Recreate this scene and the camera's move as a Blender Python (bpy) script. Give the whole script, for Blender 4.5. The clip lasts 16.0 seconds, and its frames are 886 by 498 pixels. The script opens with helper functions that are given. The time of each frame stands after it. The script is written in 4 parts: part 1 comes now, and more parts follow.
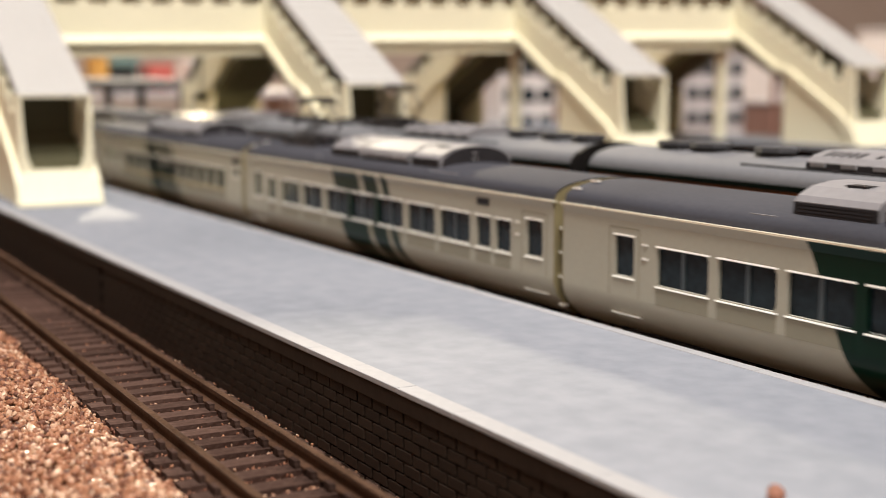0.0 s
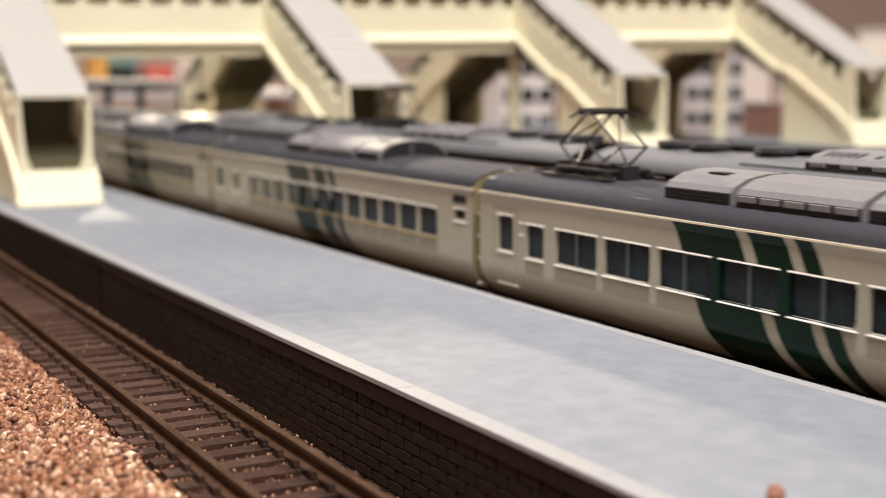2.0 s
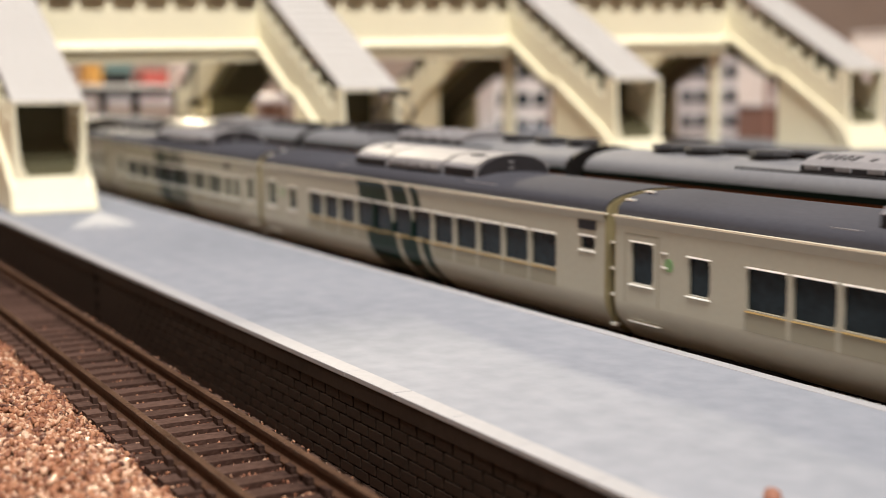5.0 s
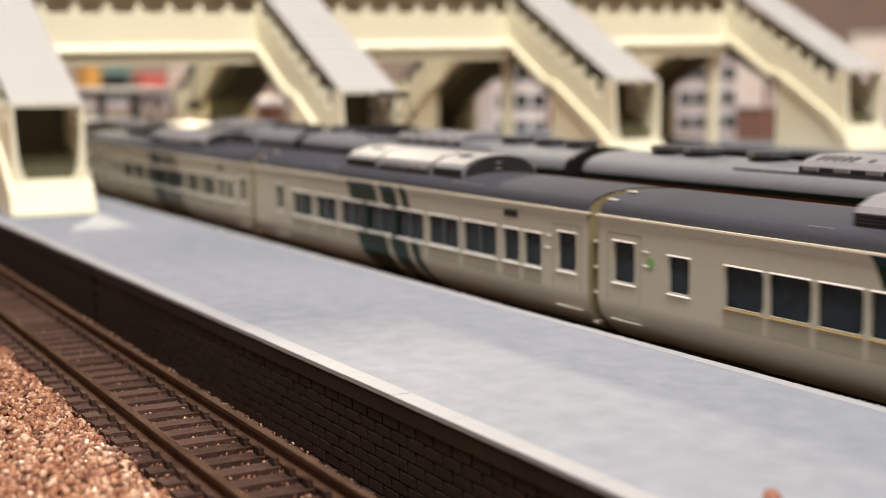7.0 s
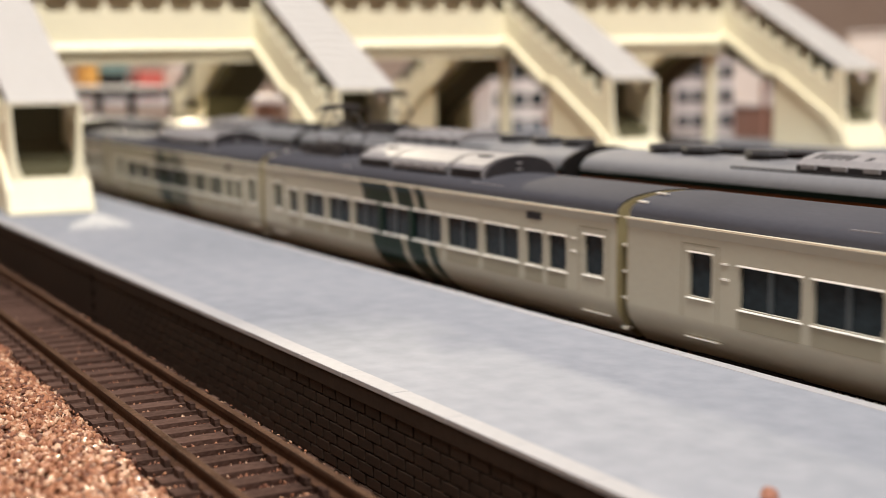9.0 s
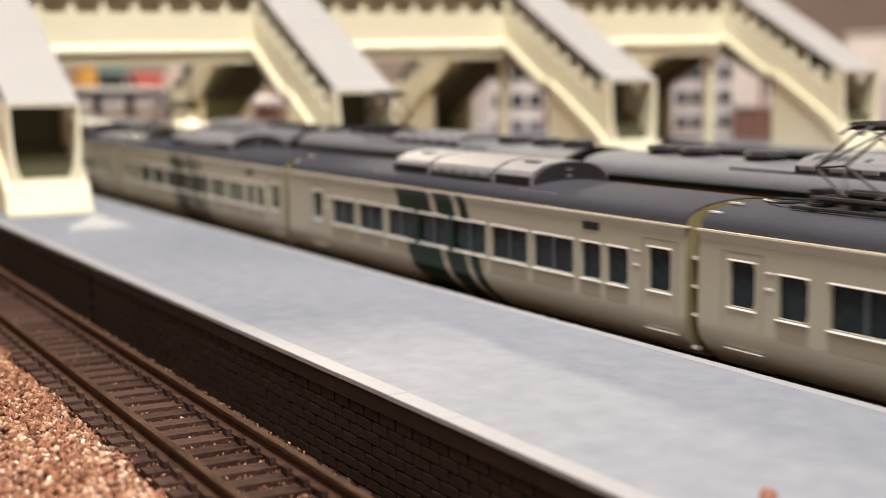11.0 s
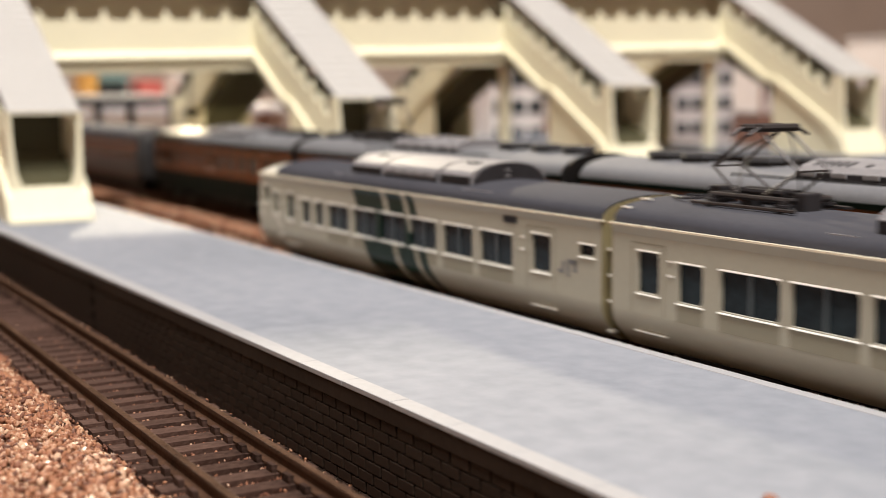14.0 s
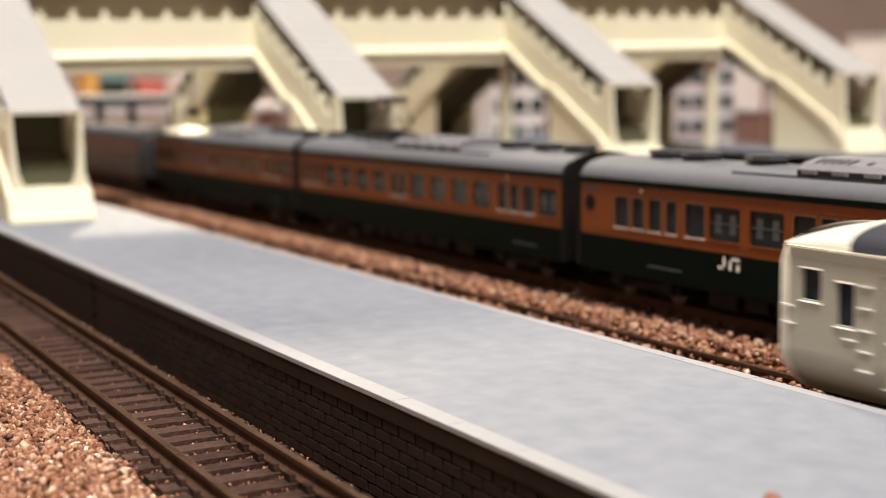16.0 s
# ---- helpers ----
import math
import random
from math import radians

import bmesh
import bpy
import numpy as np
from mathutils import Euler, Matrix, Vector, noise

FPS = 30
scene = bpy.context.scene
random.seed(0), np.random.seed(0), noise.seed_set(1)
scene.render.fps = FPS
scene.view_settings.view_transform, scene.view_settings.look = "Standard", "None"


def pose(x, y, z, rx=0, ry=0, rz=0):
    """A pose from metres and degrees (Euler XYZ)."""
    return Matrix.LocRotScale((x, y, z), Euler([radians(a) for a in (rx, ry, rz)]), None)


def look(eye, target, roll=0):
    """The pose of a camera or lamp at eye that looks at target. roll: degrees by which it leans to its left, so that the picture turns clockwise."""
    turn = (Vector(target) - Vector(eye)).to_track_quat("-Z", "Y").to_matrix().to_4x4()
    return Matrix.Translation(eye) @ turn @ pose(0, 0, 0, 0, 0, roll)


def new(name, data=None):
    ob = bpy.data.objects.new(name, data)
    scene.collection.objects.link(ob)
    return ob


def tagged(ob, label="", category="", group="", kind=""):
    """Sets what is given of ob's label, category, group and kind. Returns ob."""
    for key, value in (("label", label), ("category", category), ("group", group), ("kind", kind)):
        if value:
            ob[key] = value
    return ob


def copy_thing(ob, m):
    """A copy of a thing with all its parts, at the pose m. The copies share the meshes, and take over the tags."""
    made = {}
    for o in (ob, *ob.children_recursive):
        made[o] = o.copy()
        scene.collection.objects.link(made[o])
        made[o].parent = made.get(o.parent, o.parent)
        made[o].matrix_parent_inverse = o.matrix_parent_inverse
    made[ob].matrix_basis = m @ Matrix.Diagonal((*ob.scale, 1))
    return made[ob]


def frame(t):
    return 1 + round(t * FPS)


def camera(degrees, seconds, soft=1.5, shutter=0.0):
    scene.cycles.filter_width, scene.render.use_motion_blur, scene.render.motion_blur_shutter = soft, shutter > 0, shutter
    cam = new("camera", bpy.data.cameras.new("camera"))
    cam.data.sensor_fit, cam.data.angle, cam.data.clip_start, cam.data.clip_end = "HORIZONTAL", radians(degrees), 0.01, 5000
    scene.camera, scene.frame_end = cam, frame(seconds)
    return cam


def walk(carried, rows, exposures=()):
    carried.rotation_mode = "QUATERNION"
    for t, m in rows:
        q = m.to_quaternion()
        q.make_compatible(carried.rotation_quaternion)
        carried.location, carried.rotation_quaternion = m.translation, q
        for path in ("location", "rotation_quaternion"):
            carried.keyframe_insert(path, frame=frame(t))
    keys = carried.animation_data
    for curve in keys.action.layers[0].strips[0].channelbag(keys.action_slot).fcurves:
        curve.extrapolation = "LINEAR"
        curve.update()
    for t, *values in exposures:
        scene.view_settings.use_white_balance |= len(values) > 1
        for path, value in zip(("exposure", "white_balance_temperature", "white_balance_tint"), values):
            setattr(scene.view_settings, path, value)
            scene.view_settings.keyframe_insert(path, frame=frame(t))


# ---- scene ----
H = 49.0   # height of the lens above the layout board, in millimetres
MM = 0.001
cam = camera(36.92, 16.0, soft=0.5, shutter=0.45)
cam.data.dof.use_dof = True
cam.data.dof.focus_distance = 0.157
cam.data.dof.aperture_fstop = 26.0


def aim(yaw, pitch, roll):
    """Pose of the camera, turned yaw degrees from the way back along the track."""
    a, b = radians(yaw), radians(pitch)
    way = Vector((-math.cos(a) * math.cos(b), math.sin(a) * math.cos(b), -math.sin(b)))
    eye = Vector((0, 0, H * MM))
    return look(eye, eye + way, roll)


walk(cam, [
    (0.0, aim(28.437, 7.427, 0.005)), (1.0, aim(28.437, 7.427, 0.005)), (1.5, aim(28.443, 7.427, 0.0)),
    (2.0, aim(28.46, 7.41, -0.04)), (2.5, aim(28.51, 7.37, -0.12)), (3.0, aim(28.525, 7.347, -0.19)),
    (3.5, aim(28.55, 7.328, -0.205)), (4.0, aim(28.60, 7.275, -0.22)), (6.5, aim(28.674, 7.165, -0.38)),
    (7.0, aim(28.70, 7.138, -0.40)), (7.5, aim(28.72, 7.115, -0.41)), (8.0, aim(28.757, 7.13, -0.37)),
    (8.5, aim(28.785, 7.195, -0.385)), (9.0, aim(28.797, 7.212, -0.385)), (11.5, aim(28.885, 7.12, -0.44)),
    (12.0, aim(28.81, 7.0, -0.53)), (12.5, aim(28.768, 6.928, -0.54)), (13.0, aim(28.781, 6.903, -0.535)),
    (13.5, aim(28.80, 6.89, -0.55)), (14.0, aim(28.813, 6.877, -0.56)), (14.5, aim(28.819, 6.866, -0.59)),
    (15.0, aim(28.812, 6.868, -0.60)), (15.5, aim(28.80, 6.898, -0.62)), (16.0, aim(28.75, 6.922, -0.68))],
    exposures=[(0.0, 0.0), (16.0, 0.0)])

# ---- light: the room's ceiling lamps ----
world = bpy.data.worlds.new("room_air")
scene.world = world
world.use_nodes = True
world.node_tree.nodes["Background"].inputs[0].default_value = (0.95, 0.98, 0.98, 1)
world.node_tree.nodes["Background"].inputs[1].default_value = 0.30


def lamp(name, eye, target, size, power, colour):
    data = bpy.data.lights.new(name, "AREA")
    data.shape, data.size, data.energy, data.color = "DISK", size, power, colour
    ob = new(name, data)
    ob.matrix_world = look(eye, target)
    return ob


lamp("spot_high", (-1.73, 0.555, 0.435), (-0.3, 0.09, 0.0), 0.05, 36, (1.0, 0.87, 0.66))
lamp("ceiling_panel", (0.42, -0.12, 1.8), (-0.3, 0.15, 0.0), 0.9, 82, (0.992, 0.966, 0.942))

# ---- materials ----


def material(name, base, rough=0.6, metal=0.0, vary=0.25, scale=900.0, bump=0.15, coarse=60.0, spec=0.5, spread=0.0, tint=None):
    """A painted or cast surface: base colour with fine grain, coarse stains and relief."""
    m = bpy.data.materials.new(name)
    m.use_nodes = True
    n, l = m.node_tree.nodes, m.node_tree.links
    b = n["Principled BSDF"]
    b.inputs["Roughness"].default_value, b.inputs["Metallic"].default_value = rough, metal
    b.inputs["Specular IOR Level"].default_value = spec
    co = n.new("ShaderNodeTexCoord")
    fine, wide = n.new("ShaderNodeTexNoise"), n.new("ShaderNodeTexNoise")
    fine.inputs["Scale"].default_value, wide.inputs["Scale"].default_value = scale, coarse
    fine.inputs["Detail"].default_value, wide.inputs["Detail"].default_value = 4, 3
    for t in (fine, wide):
        l.new(co.outputs["Object"], t.inputs["Vector"])
    add = n.new("ShaderNodeMath")
    add.operation = "ADD"
    l.new(fine.outputs["Fac"], add.inputs[0])
    l.new(wide.outputs["Fac"], add.inputs[1])
    if spread:
        info, mul, add2 = n.new("ShaderNodeObjectInfo"), n.new("ShaderNodeMath"), n.new("ShaderNodeMath")
        mul.operation, add2.operation = "MULTIPLY_ADD", "ADD"
        l.new(info.outputs["Random"], mul.inputs[0])
        mul.inputs[1].default_value, mul.inputs[2].default_value = spread, -spread / 2
        l.new(add.outputs[0], add2.inputs[0])
        l.new(mul.outputs[0], add2.inputs[1])
        add = add2
    ramp = n.new("ShaderNodeMapRange")
    ramp.inputs["From Min"].default_value, ramp.inputs["From Max"].default_value = 0.6, 1.4
    l.new(add.outputs[0], ramp.inputs["Value"])
    mix = n.new("ShaderNodeMix")
    mix.data_type = "RGBA"
    lo = [max(0.0, c * (1 - vary)) for c in base]
    hi = [min(1.0, c * (1 + vary)) for c in (tint or base)]
    mix.inputs[6].default_value, mix.inputs[7].default_value = (*lo, 1), (*hi, 1)
    l.new(ramp.outputs[0], mix.inputs[0])
    l.new(mix.outputs[2], b.inputs["Base Color"])
    if bump:
        bp = n.new("ShaderNodeBump")
        bp.inputs["Strength"].default_value, bp.inputs["Distance"].default_value = bump, 0.0003
        l.new(fine.outputs["Fac"], bp.inputs["Height"])
        l.new(bp.outputs[0], b.inputs["Normal"])
    rr = n.new("ShaderNodeMapRange")
    rr.inputs["To Min"].default_value, rr.inputs["To Max"].default_value = max(0.03, rough - 0.08), min(1.0, rough + 0.08)
    l.new(wide.outputs["Fac"], rr.inputs["Value"])
    l.new(rr.outputs[0], b.inputs["Roughness"])
    return m


def ballast_material(name, cols, island=True, rough=0.7):
    m = bpy.data.materials.new(name)
    m.use_nodes = True
    n, l = m.node_tree.nodes, m.node_tree.links
    b = n["Principled BSDF"]
    b.inputs["Roughness"].default_value = rough
    b.inputs["Specular IOR Level"].default_value = 0.5 if island else 0.1
    ramp = n.new("ShaderNodeValToRGB")
    if island:
        geo = n.new("ShaderNodeNewGeometry")
        l.new(geo.outputs["Random Per Island"], ramp.inputs[0])
        mr = n.new("ShaderNodeMapRange")
        mr.inputs["From Min"].default_value, mr.inputs["From Max"].default_value = 0.6, 1.0
        mr.inputs["To Min"].default_value, mr.inputs["To Max"].default_value = rough, 0.16
        l.new(geo.outputs["Random Per Island"], mr.inputs["Value"])
        l.new(mr.outputs[0], b.inputs["Roughness"])
        co, grit, bp = n.new("ShaderNodeTexCoord"), n.new("ShaderNodeTexNoise"), n.new("ShaderNodeBump")
        grit.inputs["Scale"].default_value, grit.inputs["Detail"].default_value = 2600, 3
        bp.inputs["Strength"].default_value, bp.inputs["Distance"].default_value = 0.7, 0.0003
        l.new(co.outputs["Object"], grit.inputs["Vector"])
        l.new(grit.outputs["Fac"], bp.inputs["Height"])
        l.new(bp.outputs[0], b.inputs["Normal"])
    else:
        co, no = n.new("ShaderNodeTexCoord"), n.new("ShaderNodeTexVoronoi")
        no.inputs["Scale"].default_value = 900
        l.new(co.outputs["Object"], no.inputs["Vector"])
        sep = n.new("ShaderNodeSeparateColor")
        l.new(no.outputs["Color"], sep.inputs[0])
        l.new(sep.outputs[0], ramp.inputs[0])
        bp = n.new("ShaderNodeBump")
        bp.inputs["Strength"].default_value, bp.inputs["Distance"].default_value = 0.8, 0.0006
        l.new(no.outputs["Distance"], bp.inputs["Height"])
        l.new(bp.outputs[0], b.inputs["Normal"])
    ramp.color_ramp.elements[0].color = (*cols[0], 1)
    ramp.color_ramp.elements[1].color = (*cols[-1], 1)
    for i, c in enumerate(cols[1:-1], 1):
        ramp.color_ramp.elements.new(i / (len(cols) - 1)).color = (*c, 1)
    l.new(ramp.outputs[0], b.inputs["Base Color"])
    return m


def livery(name, base, stripe, rough):
    """Cream coach paint with three slanting bands, one broad and two narrow."""
    m = material(name, base, rough, vary=0.05, scale=1500, bump=0.03, coarse=25, spec=0.14)
    n, l = m.node_tree.nodes, m.node_tree.links
    b = n["Principled BSDF"]
    old = b.inputs["Base Color"].links[0].from_socket
    co, sep = n.new("ShaderNodeTexCoord"), n.new("ShaderNodeSeparateXYZ")
    l.new(co.outputs["Object"], sep.inputs[0])
    # distance along the car, carried upright along the slant
    k = n.new("ShaderNodeMath")
    k.operation = "MULTIPLY_ADD"
    l.new(sep.outputs["Z"], k.inputs[0])
    k.inputs[1].default_value = 0.50
    l.new(sep.outputs["X"], k.inputs[2])
    total = None
    for lo, hi in ((-82.3, -70.2), (-68.2, -62.0), (-60.2, -57.4)):
        mid, half = (lo + hi) / 2 * MM + 0.50 * 19.1 * MM, (hi - lo) / 2 * MM
        c = n.new("ShaderNodeMath")
        c.operation = "COMPARE"
        l.new(k.outputs[0], c.inputs[0])
        c.inputs[1].default_value, c.inputs[2].default_value = mid, half
        if total is None:
            total = c
        else:
            a = n.new("ShaderNodeMath")
            a.operation = "MAXIMUM"
            l.new(total.outputs[0], a.inputs[0])
            l.new(c.outputs[0], a.inputs[1])
            total = a
    mix = n.new("ShaderNodeMix")
    mix.data_type = "RGBA"
    l.new(total.outputs[0], mix.inputs[0])
    l.new(old, mix.inputs[6])
    mix.inputs[7].default_value = (*stripe, 1)
    l.new(mix.outputs[2], b.inputs["Base Color"])
    return m


CREAM_COACH = livery("cream_coach_paint", (0.372, 0.353, 0.282), (0.002, 0.016, 0.008), 0.30)
# coach ends and corner rails, a darker and yellower beige than the sides
CREAM_END = material("dark_beige_end", (0.215, 0.178, 0.092), 0.4, vary=0.08, bump=0.03)
CAB_WHITE = material("cab_cream_white", (0.64, 0.61, 0.52), 0.32, vary=0.05, bump=0.03)
# darker cream for the panels below the windows and the door outlines
PANEL = livery("darker_cream_livery", (0.255, 0.238, 0.178), (0.002, 0.015, 0.0075), 0.4)
ROOF_GREY = material("dark_roof_grey", (0.048, 0.048, 0.056), 0.9, vary=0.16, scale=1500, bump=0.10, coarse=55, spec=0.04)
UNIT_GREY = material("cooler_grey", (0.185, 0.177, 0.182), 0.66, spec=0.25, vary=0.12, bump=0.06)
UNIT_DARK = material("cooler_side_grey", (0.026, 0.024, 0.026), 0.6, spec=0.12, vary=0.2, bump=0.06)
CHROME = material("window_trim", (0.95, 0.93, 0.86), 0.3, 0.3, vary=0.06, bump=0.0)
GOLD = material("gilt_trim", (0.75, 0.55, 0.25), 0.25, 0.8, vary=0.06, bump=0.0)
GUTTER = material("gutter_trim", (0.88, 0.82, 0.64), 0.25, 0.35, vary=0.05, bump=0.0)
GLASS_DARK = material("tinted_glass", (0.011, 0.0175, 0.021), 0.14, vary=0.75, bump=0.0, coarse=90, spec=0.17)
CLEAR_DARK = material("shaded_glass", (0.014, 0.017, 0.0175), 0.2, vary=0.7, bump=0.0, coarse=220, spec=0.17)
PILLAR = material("window_pillar", (0.055, 0.07, 0.075), 0.3, vary=0.1, bump=0.0)
BLACK = material("underframe_black", (0.007, 0.006, 0.0055), 0.6, vary=0.3, spec=0.15)
WIRE = material("pantograph_metal", (0.06, 0.055, 0.055), 0.4, 0.6, vary=0.2, bump=0.0)
BELLOWS = material("bellows_brown", (0.14, 0.105, 0.055), 0.6, vary=0.2)
LOGO_GREY = material("grey_transfer", (0.16, 0.16, 0.16), 0.5, vary=0.1, bump=0.0)
LOGO_WHITE = material("white_transfer", (0.75, 0.72, 0.66), 0.5, vary=0.1, bump=0.0)
LOGO_GREEN = material("green_transfer", (0.15, 0.27, 0.11), 0.5, vary=0.1, bump=0.0)
ORANGE = material("orange_coach_paint", (0.19, 0.050, 0.009), 0.4, spec=0.2, vary=0.10, bump=0.04, coarse=30)
GREEN = material("dark_green_coach_paint", (0.004, 0.007, 0.005), 0.5, spec=0.03, vary=0.15, bump=0.04)
SILVER_ROOF = material("mid_grey_roof", (0.142, 0.142, 0.149), 0.75, spec=0.12, vary=0.10, bump=0.05, coarse=30)
VENT_GREY = material("ventilator_grey", (0.04, 0.039, 0.041), 0.75, vary=0.15, spec=0.08)
SILVER = material("silver_coach_body", (0.055, 0.05, 0.05), 0.45, 0.2, spec=0.2, vary=0.12)
PLATFORM_TOP = material("platform_grey_blue", (0.187, 0.200, 0.226), 0.85, vary=0.11, scale=260, bump=0.03, coarse=15, spec=0.12, tint=(0.224, 0.230, 0.252))
COPING = material("coping_pale_grey", (0.29, 0.284, 0.286), 0.8, vary=0.08, spec=0.15, scale=800, bump=0.08, spread=0.25)
BRICK = material("dark_brown_brick", (0.030, 0.0202, 0.0142), 0.8, spec=0.1, vary=0.25, scale=1200, bump=0.12, spread=0.35)
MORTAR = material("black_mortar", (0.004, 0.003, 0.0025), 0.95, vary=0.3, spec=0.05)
SLEEPER = material("sleeper_brown", (0.060, 0.036, 0.028), 0.6, vary=0.55, scale=1300, bump=0.9, spread=0.5, spec=0.0)
RAIL_SIDE = material("rail_rust", (0.060, 0.032, 0.020), 0.7, 0.0, spec=0.02, vary=0.4, scale=1800, bump=0.3, coarse=200)
RAIL_TOP = material("rail_head_rust", (0.062, 0.036, 0.023), 0.7, 0.0, spec=0.0, vary=0.55, scale=1800, bump=0.05, coarse=120)
BALLAST_COLS = [(0.058, 0.017, 0.008), (0.155, 0.053, 0.023), (0.24, 0.092, 0.041), (0.31, 0.139, 0.068), (0.50, 0.33, 0.22)]
BALLAST = ballast_material("brown_ballast", BALLAST_COLS)
BED = ballast_material("ballast_bed", BALLAST_COLS[:3], island=False, rough=0.85)
BRIDGE_CREAM = material("bridge_cream_plastic", (0.725, 0.68, 0.50), 0.55, vary=0.05, scale=500, bump=0.04, coarse=20)
BRIDGE_ROOF = material("bridge_roof_grey", (0.385, 0.37, 0.35), 0.55, vary=0.05, scale=500, bump=0.05, coarse=20)
# cream plastic inside, its shade put into a dark olive colour
BRIDGE_IN_SHADE = material("bridge_interior_shade", (0.080, 0.074, 0.036), 0.7, vary=0.12)
WALL_BROWN = material("room_wall_brown", (0.44, 0.345, 0.285), 0.85, vary=0.10, scale=60, coarse=6)
CEILING_WHITE = material("ceiling_white", (0.75, 0.72, 0.68), 0.9, vary=0.04, scale=60, coarse=5)
BALLAST_STONE = material("brown_stone", (0.24, 0.10, 0.06), 0.75, vary=0.35, scale=2500, bump=0.4)
CANOPY_SLATE = material("canopy_roof_grey", (0.13, 0.122, 0.125), 0.9, vary=0.1, spec=0.1)
CANOPY_GREY = material("canopy_pale_grey", (0.42, 0.40, 0.40), 0.6, vary=0.08)
BOX_ORANGE = material("orange_card", (0.55, 0.28, 0.06), 0.6, vary=0.1)
BOX_TEAL = material("teal_card", (0.14, 0.22, 0.20), 0.6, vary=0.1)
BOX_RED = material("red_card", (0.45, 0.09, 0.07), 0.5, vary=0.1)
HOUSE_WHITE = material("house_white", (0.62, 0.58, 0.56), 0.7, vary=0.1)
HOUSE_RED = material("house_red_brown", (0.22, 0.12, 0.09), 0.7, vary=0.2)
HOUSE_GREY = material("house_grey", (0.55, 0.53, 0.53), 0.7, vary=0.12)
FLOOR_DARK = material("room_floor_brown", (0.10, 0.07, 0.05), 0.6, vary=0.2, scale=40, coarse=4)
SLEEPER_BED = material("sleeper_base_brown", (0.19, 0.088, 0.06), 0.9, vary=0.6, scale=1500, bump=0.4, spec=0.0)
# metal sills with their glint put into a bright colour; also the side lamps' white
SILL = material("sill_glint_and_lamp", (0.68, 0.60, 0.52), 0.35, 0.25, vary=0.3, bump=0.0)
SEAT_GREY = material("seat_cover_grey", (0.075, 0.08, 0.08), 0.7, vary=0.4, bump=0.0)
ALLOY = material("dull_window_frame", (0.22, 0.17, 0.13), 0.35, 0.6, vary=0.1, bump=0.0)
# bulb of the lamp added over the standing train
BULB = bpy.data.materials.new("added_lamp_bulb")
BULB.use_nodes = True
BULB.node_tree.nodes["Principled BSDF"].inputs["Emission Color"].default_value = (1.0, 0.82, 0.55, 1)
BULB.node_tree.nodes["Principled BSDF"].inputs["Emission Strength"].default_value = 6.0

# ---- building helpers (millimetres, heights from the lens) ----


def thing(name, x, y, z, label, category, group="", kind=""):
    ob = new(name)
    ob.empty_display_size = 0.005
    ob.location = (x * MM, y * MM, (z + H) * MM)
    return tagged(ob, label, category, group, kind)


def part(name, bm, mat, parent=None, label="", smooth=False):
    """Links a bmesh in millimetres as one mesh object under its thing."""
    me = bpy.data.meshes.new(name)
    bmesh.ops.scale(bm, vec=(MM, MM, MM), verts=bm.verts)
    bmesh.ops.recalc_face_normals(bm, faces=bm.faces)
    if smooth:
        for f in bm.faces:
            f.smooth = True
    bm.to_mesh(me)
    bm.free()
    me.materials.append(mat)
    ob = new(name, me)
    ob.parent = parent
    if label:
        ob["label"] = label
    return ob


def lone(name, bm, mat, x, y, z, label, category, group="", kind="", smooth=False):
    ob = part(name, bm, mat, None, "", smooth)
    ob.location = (x * MM, y * MM, (z + H) * MM)
    return tagged(ob, label, category, group, kind)


def box(bm, x0, x1, y0, y1, z0, z1, bev=0.0):
    made = bmesh.ops.create_cube(bm, size=1.0)["verts"]
    for v in made:
        v.co = Vector((x0 + (v.co.x + 0.5) * (x1 - x0), y0 + (v.co.y + 0.5) * (y1 - y0), z0 + (v.co.z + 0.5) * (z1 - z0)))
    if bev:
        edges = list({e for v in made for e in v.link_edges})
        bmesh.ops.bevel(bm, geom=edges, offset=bev, segments=2, affect="EDGES", profile=0.5)
    return bm


def boxed(*a, bev=0.0):
    return box(bmesh.new(), *a, bev=bev)


def prism(bm, outline, axis, a, b):
    """Extrudes a closed outline of pairs along an axis from a to b."""
    def at(p, q):
        return {"x": (q, p[0], p[1]), "y": (p[0], q, p[1]), "z": (p[0], p[1], q)}[axis]
    lo, hi = [bm.verts.new(at(p, a)) for p in outline], [bm.verts.new(at(p, b)) for p in outline]
    bm.faces.new(lo)
    bm.faces.new(list(reversed(hi)))
    for i in range(len(outline)):
        j = (i + 1) % len(outline)
        bm.faces.new((lo[i], hi[i], hi[j], lo[j]))
    return bm


def prismed(outline, axis, a, b):
    return prism(bmesh.new(), outline, axis, a, b)


def rod(bm, p, q, r, n=6):
    p, q = Vector(p), Vector(q)
    m = Matrix.Translation((p + q) / 2) @ (q - p).to_track_quat("Z", "Y").to_matrix().to_4x4()
    bmesh.ops.create_cone(bm, cap_ends=True, segments=n, radius1=r, radius2=r, depth=(q - p).length, matrix=m)
    return bm


